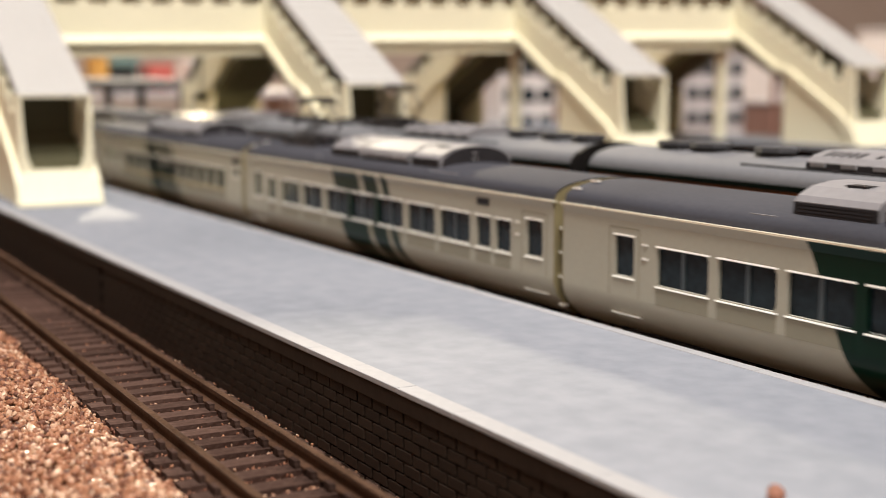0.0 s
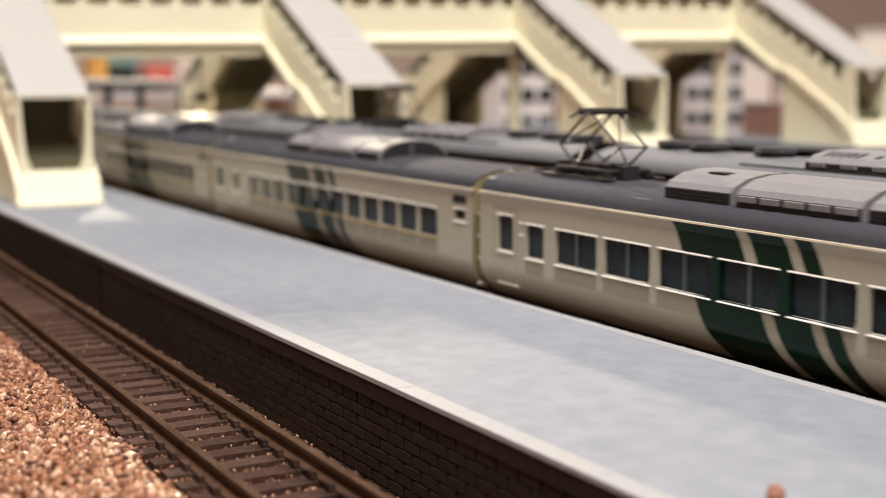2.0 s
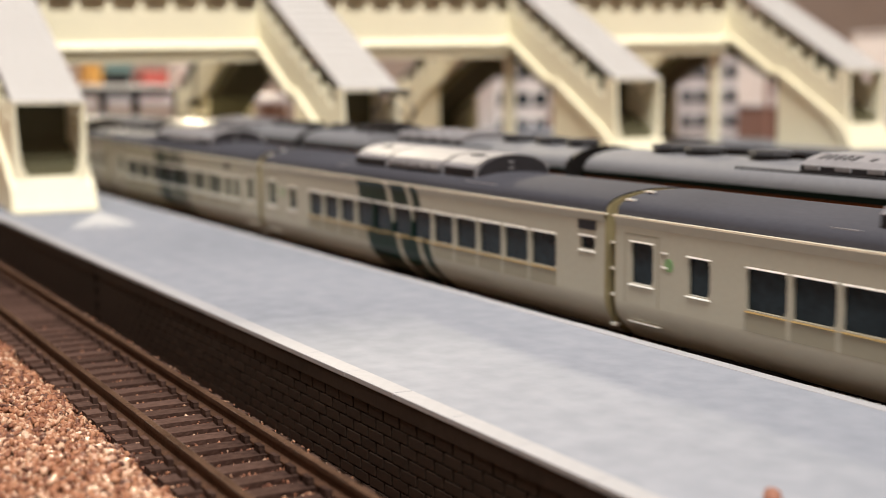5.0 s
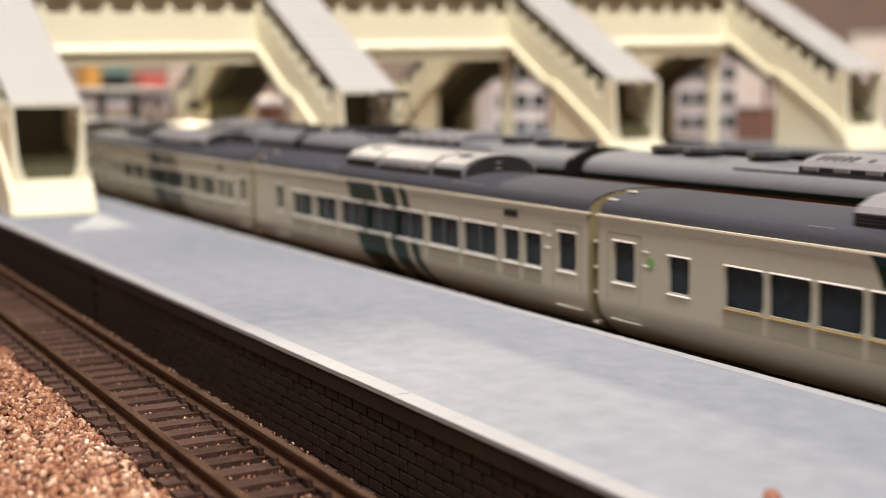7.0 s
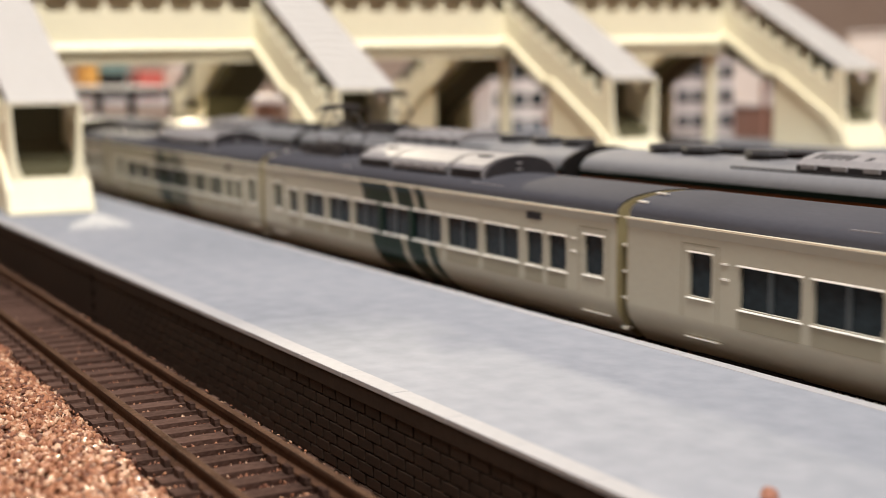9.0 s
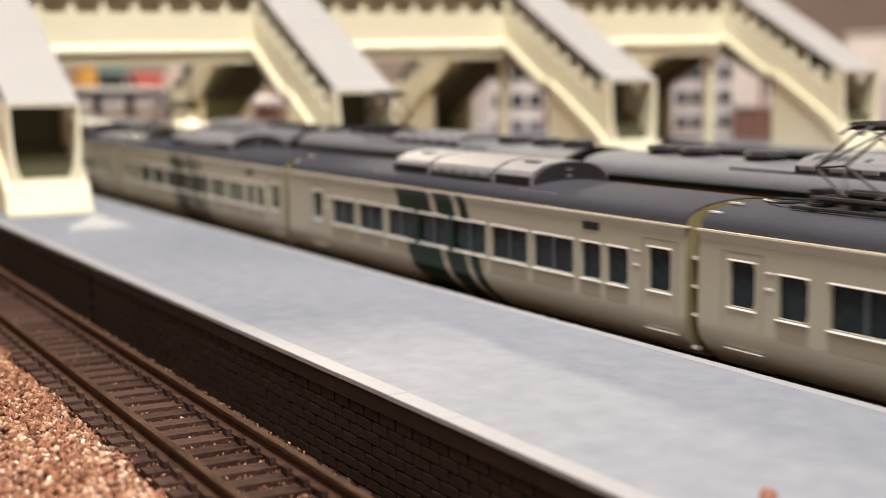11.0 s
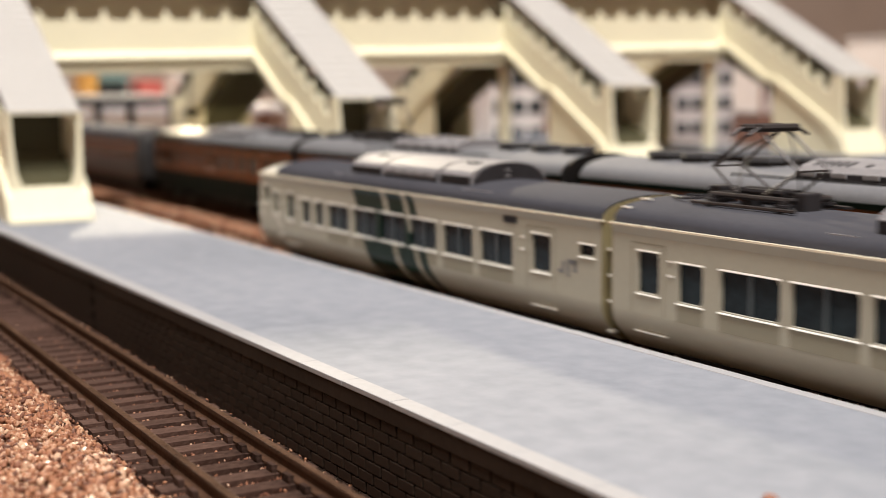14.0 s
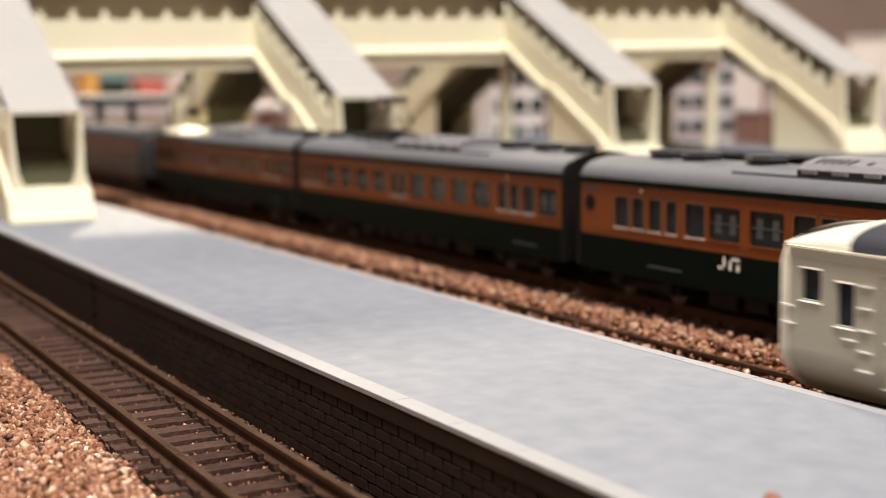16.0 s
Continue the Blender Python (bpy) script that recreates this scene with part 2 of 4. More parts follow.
def tube(line, r, n=6):
    """One bent round bar along a line of points."""
    bm = bmesh.new()
    rings = []
    for i, p in enumerate(line):
        way = Vector(line[min(i + 1, len(line) - 1)]) - Vector(line[max(i - 1, 0)])
        turn = way.to_track_quat("Z", "Y")
        rings.append([bm.verts.new(Vector(p) + turn @ Vector((r * math.cos(2 * math.pi * k / n), r * math.sin(2 * math.pi * k / n), 0))) for k in range(n)])
    for a, b in zip(rings, rings[1:]):
        for k in range(n):
            bm.faces.new((a[k], a[(k + 1) % n], b[(k + 1) % n], b[k]))
    bm.faces.new(rings[0])
    bm.faces.new(rings[-1])
    return bm


def pierced(bm, x0, x1, z0, z1, y, depth, holes):
    """An upright sheet at y with rectangular holes through it, each with a reveal."""
    gx = sorted({x0, x1, *[h[0] for h in holes], *[h[1] for h in holes]})
    gz = sorted({z0, z1, *[h[2] for h in holes], *[h[3] for h in holes]})
    verts = {}
    def v(i, j):
        if (i, j) not in verts:
            verts[i, j] = bm.verts.new((gx[i], y, gz[j]))
        return verts[i, j]
    for i in range(len(gx) - 1):
        for j in range(len(gz) - 1):
            mx, mz = (gx[i] + gx[i + 1]) / 2, (gz[j] + gz[j + 1]) / 2
            if not any(h[0] < mx < h[1] and h[2] < mz < h[3] for h in holes):
                bm.faces.new((v(i, j), v(i + 1, j), v(i + 1, j + 1), v(i, j + 1)))
    for a, b, c, d in holes:
        r = min(0.75, (b - a) / 5)
        for p, q, s1, s2 in ((a, c, 1, 1), (b, c, -1, 1), (b, d, -1, -1), (a, d, 1, -1)):
            bm.faces.new([bm.verts.new(t) for t in ((p, y, q), (p + s1 * r, y, q), (p + s1 * r * 0.3, y, q + s2 * r * 0.3), (p, y, q + s2 * r))])
        ring = [(a, c), (b, c), (b, d), (a, d)]
        for k in range(4):
            (p, q), (r, s) = ring[k], ring[(k + 1) % 4]
            bm.faces.new([bm.verts.new(t) for t in ((p, y, q), (r, y, s), (r, y + depth, s), (p, y + depth, q))])


def arc(half, z_eave, z_top, n=28):
    """Points of a coach roof's arch from the near eave to the far one."""
    return [(-half * math.cos(math.pi * i / n), z_eave + (z_top - z_eave) * math.sin(math.pi * i / n) ** 0.9) for i in range(n + 1)]


def vault(half, z_eave, z_top, x0, x1, power, stations=2):
    """An arched roof skin, open at both ends, shaded smooth."""
    bm = bmesh.new()
    n = 28
    line = [(-half * math.cos(math.pi * i / n), z_eave + (z_top - z_eave) * math.sin(math.pi * i / n) ** power) for i in range(n + 1)]
    rows = [[bm.verts.new((x0 + (x1 - x0) * k / (stations - 1), y, z)) for y, z in line] for k in range(stations)]
    for r, q in zip(rows, rows[1:]):
        for i in range(n):
            bm.faces.new((r[i], r[i + 1], q[i + 1], q[i]))
    return bm


RAIL_Z = -37.8
PITCH = 133.3

# ---- the white and green express: coaches ----
TWO_PANE = [-109.9 + 12.2 * i for i in range(7)]


def express_car(kind, x):
    """One coach; its x runs back from the coupling at its front, z from the rail's top."""
    names = {"plain": "cream coach with green slanted bands and roof cooler",
             "motor": "cream motor coach with green bands and raised pantograph",
             "saloon": "cream saloon coach with single square windows and green bands",
             "cab": "cream driving coach with sloped cab, green bands at the train's end"}
    car = thing("railway_coach", x, 116.6, RAIL_Z, names[kind], "railway coach", "coaches of the moving express")
    L0, L1 = -132.0, -1.3
    if kind == "cab":
        L0 = -130.5
    double, single, doors = [], [], []
    if kind == "plain":
        double, single, doors = TWO_PANE, [(-24.2, -19.6), (-18.1, -13.4)], [(-119.3, -114.9), (-8.9, -4.3)]
    elif kind == "motor":
        double, single, doors = TWO_PANE, [(-118.0, -113.2), (-24.2, -19.6), (-18.1, -13.4)], [(-126.4, -121.9), (-8.9, -4.3)]
    elif kind == "saloon":
        single, doors = [(-20.3 - 7.77 * i, -13.4 - 7.77 * i) for i in range(12)] + [(-116.6, -112.4)], [(-128.6, -123.8)]
    else:
        double, single, doors = [-94.1, -82.3, -70.5, -58.8, -46.6, -34.4], [(-100.6, -96.6), (-107.4, -103.3)], [(-115.7, -111.6), (-19.1, -14.0)]
    zt, zb = 15.5, 10.5
    holes = []
    for a in double:
        holes.append((a, a + (9.8 if kind == "cab" else 10.4), zb, zt))
    for a, b in single:
        holes.append((a, b, zb if kind != "saloon" or a > -107 else 10.8, zt))
    for a, b in doors:
        holes.append((a, b, 10.8, 16.3))
    if kind == "saloon":
        holes += [(-7.3, -3.6, 14.2, 16.0)]
    if kind == "cab":
        holes += [(-6.6, -2.9, 14.3, 15.9), (-128.6, -125.6, 13.7, 17.2), (-123.2, -120.6, 11.5, 16.2)]
    half = 9.8
    bm = bmesh.new()
    for side in (-1, 1):
        pierced(bm, L0, L1, 8.0, 18.3, side * half, -side * 0.55, holes)
        ya, za, yb, zb2 = 9.8, 18.3, 10.12, 19.5
        bm.faces.new([bm.verts.new(t) for t in ((L0, side * ya, za), (L1, side * ya, za), (L1, side * yb, zb2), (L0, side * yb, zb2))])
    part("body", bm, CREAM_COACH, car)
    for side in (-1, 1):
        bm = bmesh.new()
        curve = [(9.8 - 3.7 * u ** 2.0, 8.0 - 5.4 * u) for u in [i / 14 for i in range(15)]]
        rows = [[bm.verts.new((x0, side * y, z)) for x0 in (L0, L1)] for y, z in curve]
        for r, q in zip(rows, rows[1:]):
            bm.faces.new((r[0], r[1], q[1], q[0]))
        part("skirt", bm, CREAM_COACH, car, "lower side curving inwards", True)
    low = [(9.8 - 3.7 * u ** 2.0, 8.0 - 5.4 * u) for u in [i / 7 for i in range(8)]]
    shape = [(-y, z) for y, z in reversed(low)] + [(-9.8, 19.3)] + arc(9.6, 19.6, 22.6) + [(9.8, 19.3)] + low
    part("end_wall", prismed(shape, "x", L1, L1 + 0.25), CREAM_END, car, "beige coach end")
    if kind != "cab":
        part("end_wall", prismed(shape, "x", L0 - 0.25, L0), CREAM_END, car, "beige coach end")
    if kind == "cab":
        # nose: the profile drawn in towards the windscreen
        bm = bmesh.new()
        rings = []
        for dx, k, top in ((0, 1.0, 0.96), (-1.4, 0.97, 0.93), (-2.4, 0.90, 0.895), (-2.9, 0.78, 0.85)):
            rings.append([bm.verts.new((L0 + dx, y * k, 3.0 + (z - 3.0) * top)) for y, z in shape])
        for r, s in zip(rings, rings[1:]):
            for i in range(len(shape)):
                j = (i + 1) % len(shape)
                bm.faces.new((r[i], r[j], s[j], s[i]))
        bm.faces.new(rings[-1])
        part("nose", bm, CAB_WHITE, car, "rounded cream cab nose", True)
        bm = bmesh.new()
        loft = [[bm.verts.new((L0 + dx, y, z)) for y, z in arc(half_w, 19.65, top)] for dx, half_w, top in
                ((-1.9, 8.6, 20.1), (-0.9, 9.3, 20.8), (2.0, 9.65, 21.7), (5.5, 9.65, 22.4), (9.0, 9.65, 22.8))]
        for r, q in zip(loft, loft[1:]):
            for i in range(len(r) - 1):
                bm.faces.new((r[i], r[i + 1], q[i + 1], q[i]))
        part("roof_front", bm, CAB_WHITE, car, "cream painted front of the roof")
    # windows
    for h in holes:
        a, b, c, d = h
        win = part("window", boxed(a - 0.02, b + 0.02, -9.32, -9.22, c - 0.02, d + 0.02), GLASS_DARK, car, "dark tinted window")
        trim = GOLD if kind == "saloon" and b - a > 6 else CHROME
        bm = bmesh.new()
        w = 0.22 if kind != "saloon" or b - a < 6 else 0.02
        prism(bm, [(-9.6, d - 0.02), (-9.96, d - 0.02), (-9.96, d + 0.06), (-9.72, d + 0.3)], "x", a - w, b + w)
        if trim is CHROME:
            prism(bm, [(-9.5, c - 0.38), (-9.9, c - 0.38), (-10.02, c - 0.3), (-9.6, c + 0.02)], "x", a - w, b + w)
        part("frame", bm, CHROME, win, "bright metal frame")
        if trim is GOLD:
            part("sill", prismed([(-9.5, c - 0.38), (-9.9, c - 0.38), (-10.02, c - 0.3), (-9.6, c + 0.02)], "x", a - w, b + w), GOLD, win, "gilt sill")
        if b - a > 8:
            part("mullion", boxed((a + b) / 2 - 0.3, (a + b) / 2 + 0.3, -9.6, -9.3, c, d), PILLAR, win)
        if b - a > 5.5 or (4.5 < b - a < 5 and d < 16):
            part("lower_panel", boxed(a - 0.1, b + 0.1, -9.84, -9.7, c - 2.6, c - 0.45), PANEL, car, "darker panel below the window")
        part("far_window", boxed(a - 0.02, b + 0.02, 9.2, 9.32, c - 0.02, d + 0.02), GLASS_DARK, car)
    for a, b in doors:
        bm = bmesh.new()
        for p in (a - 1.2, b + 1.2):
            box(bm, p - 0.1, p + 0.1, -9.86, -9.7, 8.0, 17.4)
        box(bm, a - 1.2, b + 1.2, -9.86, -9.7, 17.3, 17.5)
        part("door", bm, PANEL, car, "door outline")
        part("door_step", boxed(a - 1.0, b + 1.0, -9.45, -8.2, 5.35, 5.5), CHROME, car)
        s = b + 1.9 if a < -60 else a - 3.1
        bm = bmesh.new()
        box(bm, s, s + 1.2, -9.95, -9.7, 13.5, 13.8)
        box(bm, s, s + 1.2, -9.95, -9.7, 15.4, 15.65)
        part("side_lamp", bm, CHROME, car)
    if kind in ("plain", "motor", "cab"):
        q = -23.8 if kind != "cab" else -27.0
        part("side_vent", boxed(q, q + 3.8, -9.95, -9.7, 17.3, 18.4), UNIT_DARK, car, "dark louvre")
    if kind == "saloon":
        part("side_vent", boxed(-7.6, -3.4, -9.95, -9.7, 17.0, 18.3), UNIT_DARK, car, "dark louvre")
        bm = bmesh.new()
        bmesh.ops.create_cone(bm, cap_ends=True, segments=12, radius1=0.9, radius2=0.9, depth=0.1, matrix=pose(-120.4, -9.83, 14.0, 90))
        part("class_mark", bm, LOGO_GREEN, car, "small green leaf-shaped mark")
    if kind == "cab":
        for hx, hz in ((-131.6, 12.6), (-131.4, 10.6), (-119.8, 16.1), (-119.8, 13.7), (-119.8, 11.3), (-122.0, 10.0), (-119.8, 9.0), (-119.8, 6.9)):
            part("grab_rail", boxed(hx, hx + 1.9, -10.05, -9.7, hz, hz + 0.22), CHROME, car)
        bm = bmesh.new()
        for r in ((-11.9, -10.9, 11.2, 11.8), (-10.9, -10.3, 11.2, 13.0), (-9.6, -7.4, 12.7, 13.4), (-8.0, -7.2, 11.6, 13.4), (-9.6, -9.0, 10.8, 12.9)):
            box(bm, r[0], r[1], -9.87, -9.7, r[2], r[3])
        part("operator_mark", bm, LOGO_GREY, car, "grey company mark on the side")
    # gutter, roof
    for side in (-1, 1):
        part("gutter", boxed(L0 - 0.4, L1 + 0.4, side * 9.45, side * 10.25, 19.44, 19.68), GUTTER, car, "bright gutter strip")
    part("roof", vault(9.6, 19.65, 22.75, L0 + (8.8 if kind == "cab" else 0.0), L1, 0.72), ROOF_GREY, car, "dark grey arched roof", True)
    for a, b in ((-42.5, -32.5), (-93.5, -89.2)):
        part("roof_rail", boxed(a, b, -8.6, -8.35, 21.1, 21.5), UNIT_GREY, car, "pale thin rail along the roof")
    for y, z in () if kind == "cab" else ((-8.2, 21.55), (-5.0, 22.5)):
        part("roof_step", boxed(L0 + 0.2, L0 + 2.0, y - 0.3, y + 0.3, z, z + 0.22), CHROME, car, "bright short foot iron")
    # cooler: three raised sections on one low base
    cuts = [(-87.5, -74.6), (-73.4, -53.0), (-51.8, -41.6)]
    for i, (a, b) in enumerate(cuts):
        out = [(-7.3, 20.9), (-7.3, 23.4), (-6.7, 24.1), (-4.6, 25.1), (-1.5, 25.6), (1.5, 25.6), (4.6, 25.1), (6.7, 24.1), (7.3, 23.4), (7.3, 20.9)]
        unit = part("cooler", prismed(out, "x", a, b), UNIT_GREY, car, "grey ribbed roof cooler")
        bm = bmesh.new()
        for j in range(4):
            box(bm, a + 0.6, b - 0.6, -7.5, -7.25, 21.8 + 0.42 * j, 22.05 + 0.42 * j)
        box(bm, a, b, -7.45, -7.2, 21.6, 21.8)
        box(bm, a - 0.02, b + 0.02, -7.38, -7.28, 21.6, 23.3)
        part("grille", bm, UNIT_DARK, unit, "dark louvred side")
        if i == 1:
            n = 5
            for j in range(n):
                u = a + (b - a) * (j + 0.5) / n
                part("lug", boxed(u - 1.6, u + 1.6, -7.75, -7.2, 22.5, 23.3, bev=0.1), UNIT_GREY, unit)
        else:
            part("hatch", boxed((a + b) / 2 - 1.6, (a + b) / 2 + 1.6, -4.1, -2.4, 25.25, 25.48), UNIT_DARK, unit)
    # rounded end of the cooler
    e0 = cuts[-1][1]
    out = [(-6.8 * math.cos(math.pi * i / 12), 21.8 + 3.7 * math.sin(math.pi * i / 12) ** 0.8) for i in range(13)]
    dome = part("cooler_end", prismed(out, "x", e0, e0 + 0.8), UNIT_DARK, car, "dark rounded grille")
    for z in (23.2, 24.2):
        part("latch", boxed(e0 + 0.75, e0 + 1.0, -1.1, -0.2, z, z + 0.35), UNIT_GREY, dome)
    # underframe, bogies, coupling
    part("underframe", boxed(L0 + 2, L1 - 2, -6.0, 6.0, 2.4, 5.2), BLACK, car)
    for c in (-112.0, -20.0):
        bog = part("bogie", boxed(c - 10, c + 10, -6.6, 6.6, 1.2, 2.8, bev=0.3), BLACK, car)
        for w in (-7, 7):
            bm = bmesh.new()
            for y in (-4.9, 4.9):
                rod(bm, (c + w, y - 0.6, 2.9), (c + w, y + 0.6, 2.9), 2.85, 16)
            part("wheelset", bm, WIRE, bog)
    if kind != "cab":
        part("gangway", boxed(L0 - 1.6, L0 - 0.4, -3.6, 3.6, 4.6, 19.0), BELLOWS, car)
    rail = part("corner_handrail", rod(bmesh.new(), (-0.5, -8.2, 4.0), (-0.5, -8.2, 19.0), 0.12), CREAM_END, car)
    for z in (4.2, 8.4, 12.0, 15.6):
        part("step_iron", boxed(-0.95, 0.25, -9.0, -8.0, z - 0.18, z + 0.18), CHROME, rail)
    if kind == "motor":
        build_pantograph(car, -110.5)
    return car


def build_pantograph(car, c, walkway=True):
    """A diamond pantograph standing on four insulators."""
    c -= 1.8
    pan = part("pantograph", rod(bmesh.new(), (c - 7, -3.4, 24.0), (c + 7, -3.4, 24.0), 0.36, 8), WIRE, car, "raised dark metal diamond pantograph")
    part("base_rail", rod(bmesh.new(), (c - 7, 3.4, 24.0), (c + 7, 3.4, 24.0), 0.36, 8), WIRE, pan)
    for dx in (-7, -2.2, 2.2, 7):
        part("cross_bar", rod(bmesh.new(), (c + dx, -3.6, 24.0), (c + dx, 3.6, 24.0), 0.3, 8), WIRE, pan)
    for dx in (-6.4, 6.4):
        for y in (-3.4, 3.4):
            bm = bmesh.new()
            rod(bm, (c + dx, y, 21.6), (c + dx, y, 24.0), 0.7, 8)
            rod(bm, (c + dx, y, 22.5), (c + dx, y, 22.8), 1.15, 8)
            rod(bm, (c + dx, y, 23.2), (c + dx, y, 23.5), 1.15, 8)
            part("insulator", bm, UNIT_DARK, pan)
    for dx, y0, y1, top in ((-8.6, -1.6, 1.4, 24.9), (7.6, -2.2, 0.6, 24.9), (-0.9, -3.0, -1.0, 23.9)):
        part("equipment_box", boxed(c + dx - 1.1, c + dx + 1.1, y0, y1, 22.2, top, bev=0.2), UNIT_DARK, pan, "black block on the roof")
    part("ladder_rail", rod(bmesh.new(), (c - 9.5, -4.6, 22.9), (c + 9.5, -4.6, 22.9), 0.25), WIRE, pan)
    part("ladder_rail", rod(bmesh.new(), (c - 9.5, 4.4, 22.9), (c + 9.5, 4.4, 22.9), 0.25), WIRE, pan)
    for y in (-1.6, 0.4):
        part("spring", rod(bmesh.new(), (c - 4.6, y, 24.6), (c + 4.6, y, 24.6), 0.45, 8), UNIT_DARK, pan)
    part("cylinder", rod(bmesh.new(), (c - 3.4, 2.0, 23.2), (c + 2.4, 2.0, 23.2), 0.8, 10), WIRE, pan)
    for y in (-3.0, 3.0):
        k = y * 0.8
        for p, q in (((c - 2.4, y, 24.3), (c - 7.8, k, 27.5)), ((c + 2.4, y, 24.3), (c + 7.8, k, 27.5)),
                     ((c - 7.8, k, 27.5), (c - 0.8, k, 32.2)), ((c + 7.8, k, 27.5), (c + 0.8, k, 32.2))):
            part("arm", rod(bmesh.new(), p, q, 0.2), WIRE, pan)
    for p, q in (((c - 7.8, -2.4, 27.5), (c - 0.8, 2.4, 32.2)), ((c + 7.8, -2.4, 27.5), (c + 0.8, 2.4, 32.2)),
                 ((c - 7.8, -2.4, 27.5), (c - 7.8, 2.4, 27.5)), ((c + 7.8, -2.4, 27.5), (c + 7.8, 2.4, 27.5)),
                 ((c - 2.4, -3.0, 24.3), (c - 7.8, 2.4, 27.5)), ((c + 2.4, 3.0, 24.3), (c + 7.8, -2.4, 27.5))):
        part("brace", rod(bmesh.new(), p, q, 0.13), WIRE, pan)
    for dx in (-1.5, 1.5):
        bm = bmesh.new()
        rod(bm, (c + dx, -3.2, 32.6), (c + dx, 3.2, 32.6), 0.5, 8)
        rod(bm, (c + dx, -3.2, 32.6), (c + dx, -4.9, 31.7), 0.24)
        rod(bm, (c + dx, 3.2, 32.6), (c + dx, 4.9, 31.7), 0.24)
        part("contact_strip", bm, WIRE, pan)
    if walkway:
        for y0, y1 in ((-1.2, -3.6), (1.0, 2.6)):
            line = [(c - 6 - 11.5 * u, y0 + (y1 - y0) * math.sin(math.pi * u), 23.0 + 0.9 * (1 - u) ** 3) for u in [i / 8 for i in range(9)]]
            part("roof_cable", tube(line, 0.2), UNIT_DARK, car, "dark curved cable on the roof")
        part("roof_walk", boxed(c - 7.7, c + 3.8, -6.4, -5.4, 21.9, 22.15), UNIT_DARK, car, "narrow dark roof walkway")
    return pan


KINDS = {-2: "plain", -1: "motor", 0: "saloon", 1: "saloon", 2: "plain", 3: "motor", 4: "plain", 5: "motor", 6: "cab"}
X_FRONT = -295.0
first, express = {}, {}
for n, kind in KINDS.items():
    if kind in first:
        express[n] = copy_thing(first[kind], Matrix.Translation(((X_FRONT - PITCH * n) * MM, 0.1166, (RAIL_Z + H) * MM)))
    else:
        first[kind] = express[n] = express_car(kind, X_FRONT - PITCH * n)

# ---- the orange and green train standing on the next track ----


def local_car(x, first_car):
    car = thing("railway_coach", x, 150.6, RAIL_Z, "orange and dark green commuter coach with grey roof, standing still", "railway coach", "coaches of the standing train")
    L0, L1 = (3.7 if first_car else 2.3), 130.3
    wins = [(15.6, 19.4), (20.7, 23.8), (25.2, 28.6), (30.2, 32.8), (35.2, 40.0), (41.2, 48.6), (50.9, 58.4)]
    wins += [(60.5, 65.0), (66.2, 69.2), (70.4, 73.4), (75.0, 79.5)] + [(81.0 + 9.6 * i, 88.4 + 9.6 * i) for i in range(3)] + [(110.4, 114.6), (116.0, 119.0), (120.2, 123.2), (124.6, 128.6)]
    wins = [(a - 1.3, b - 1.2) for a, b in wins]
    if not first_car:
        wins = [(4.0, 8.0)] + [(9.6, 12.8), (14.0, 17.2)] + [(19 + 9.6 * i, 26.2 + 9.6 * i) for i in range(4)] + [(58.0, 61.4), (62.6, 66.0)]
        wins += [(68 + 9.6 * i, 75.2 + 9.6 * i) for i in range(4)] + [(107.0, 110.4), (111.6, 115.0), (116.6, 121.0), (122.2, 129.0)]
    holes = [(a, b, 12.8, 18.3) for a, b in wins]
    half = 9.6
    bm = bmesh.new()
    for side in (-1, 1):
        pierced(bm, L0, L1, 10.9, 20.9, side * half, -side * 0.5, holes)
    part("upper_body", bm, ORANGE, car, "orange upper side")
    for e in (L0, L1):
        part("end_wall", boxed(e - 0.3, e + 0.1, -9.5, 9.5, 4.8, 21.0), BLACK, car, "black coach end")
    part("roof_end", prismed(arc(9.6, 20.9, 25.35) + [(9.5, 20.0), (-9.5, 20.0)], "x", L1 + 0.2, L1 + 1.3), BLACK, car, "black end of the roof")
    part("corner_edge", boxed(L0 - 1.4, L0 - 0.32, -9.7, 9.7, 4.7, 21.6), BLACK, car, "black coach end")
    part("corner_edge", boxed(L1 + 0.12, L1 + 1.2, -9.7, 9.7, 4.7, 20.9), BLACK, car, "black coach end")
    bm = bmesh.new()
    box(bm, L0, L1, -9.62, 9.62, 4.6, 10.88)
    part("lower_body", bm, GREEN, car, "dark green lower side")
    part("waist_line", boxed(L0, L1, -9.66, -9.6, 11.9, 12.1), ORANGE, car)
    for a, b, c, d in holes:
        win = part("window", boxed(a, b, -9.25, -9.15, c, d), CLEAR_DARK, car, "window with thin metal frame")
        bm = bmesh.new()
        big = b - a > 5
        w = 0.12
        mat = ALLOY if not big else ORANGE
        # small windows' sills carry a painted glint, brighter than their frames
        part("sill", boxed(a - w, b + w, -9.8, -9.4, c - w - 0.12, c), ORANGE if big else SILL, win, "" if big else "metal sill with its glint painted in")
        box(bm, a - w, b + w, -9.72, -9.4, d, d + w)
        box(bm, a - w, a, -9.72, -9.4, c, d)
        box(bm, b, b + w, -9.72, -9.4, c, d)
        part("frame", bm, mat, win)
        if big:
            part("rail_bar", boxed(a, b, -9.4, -9.2, (c + d) / 2 - 0.1, (c + d) / 2 + 0.12), PILLAR, win)
            bm = bmesh.new()
            for k in (0.25, 0.72):
                u = a + (b - a) * k
                box(bm, u - 0.7, u + 0.7, -9.32, -9.24, c + 1.2, d - 1.2)
            part("seat_back", bm, SEAT_GREY, win, "pale seat covers behind the glass")
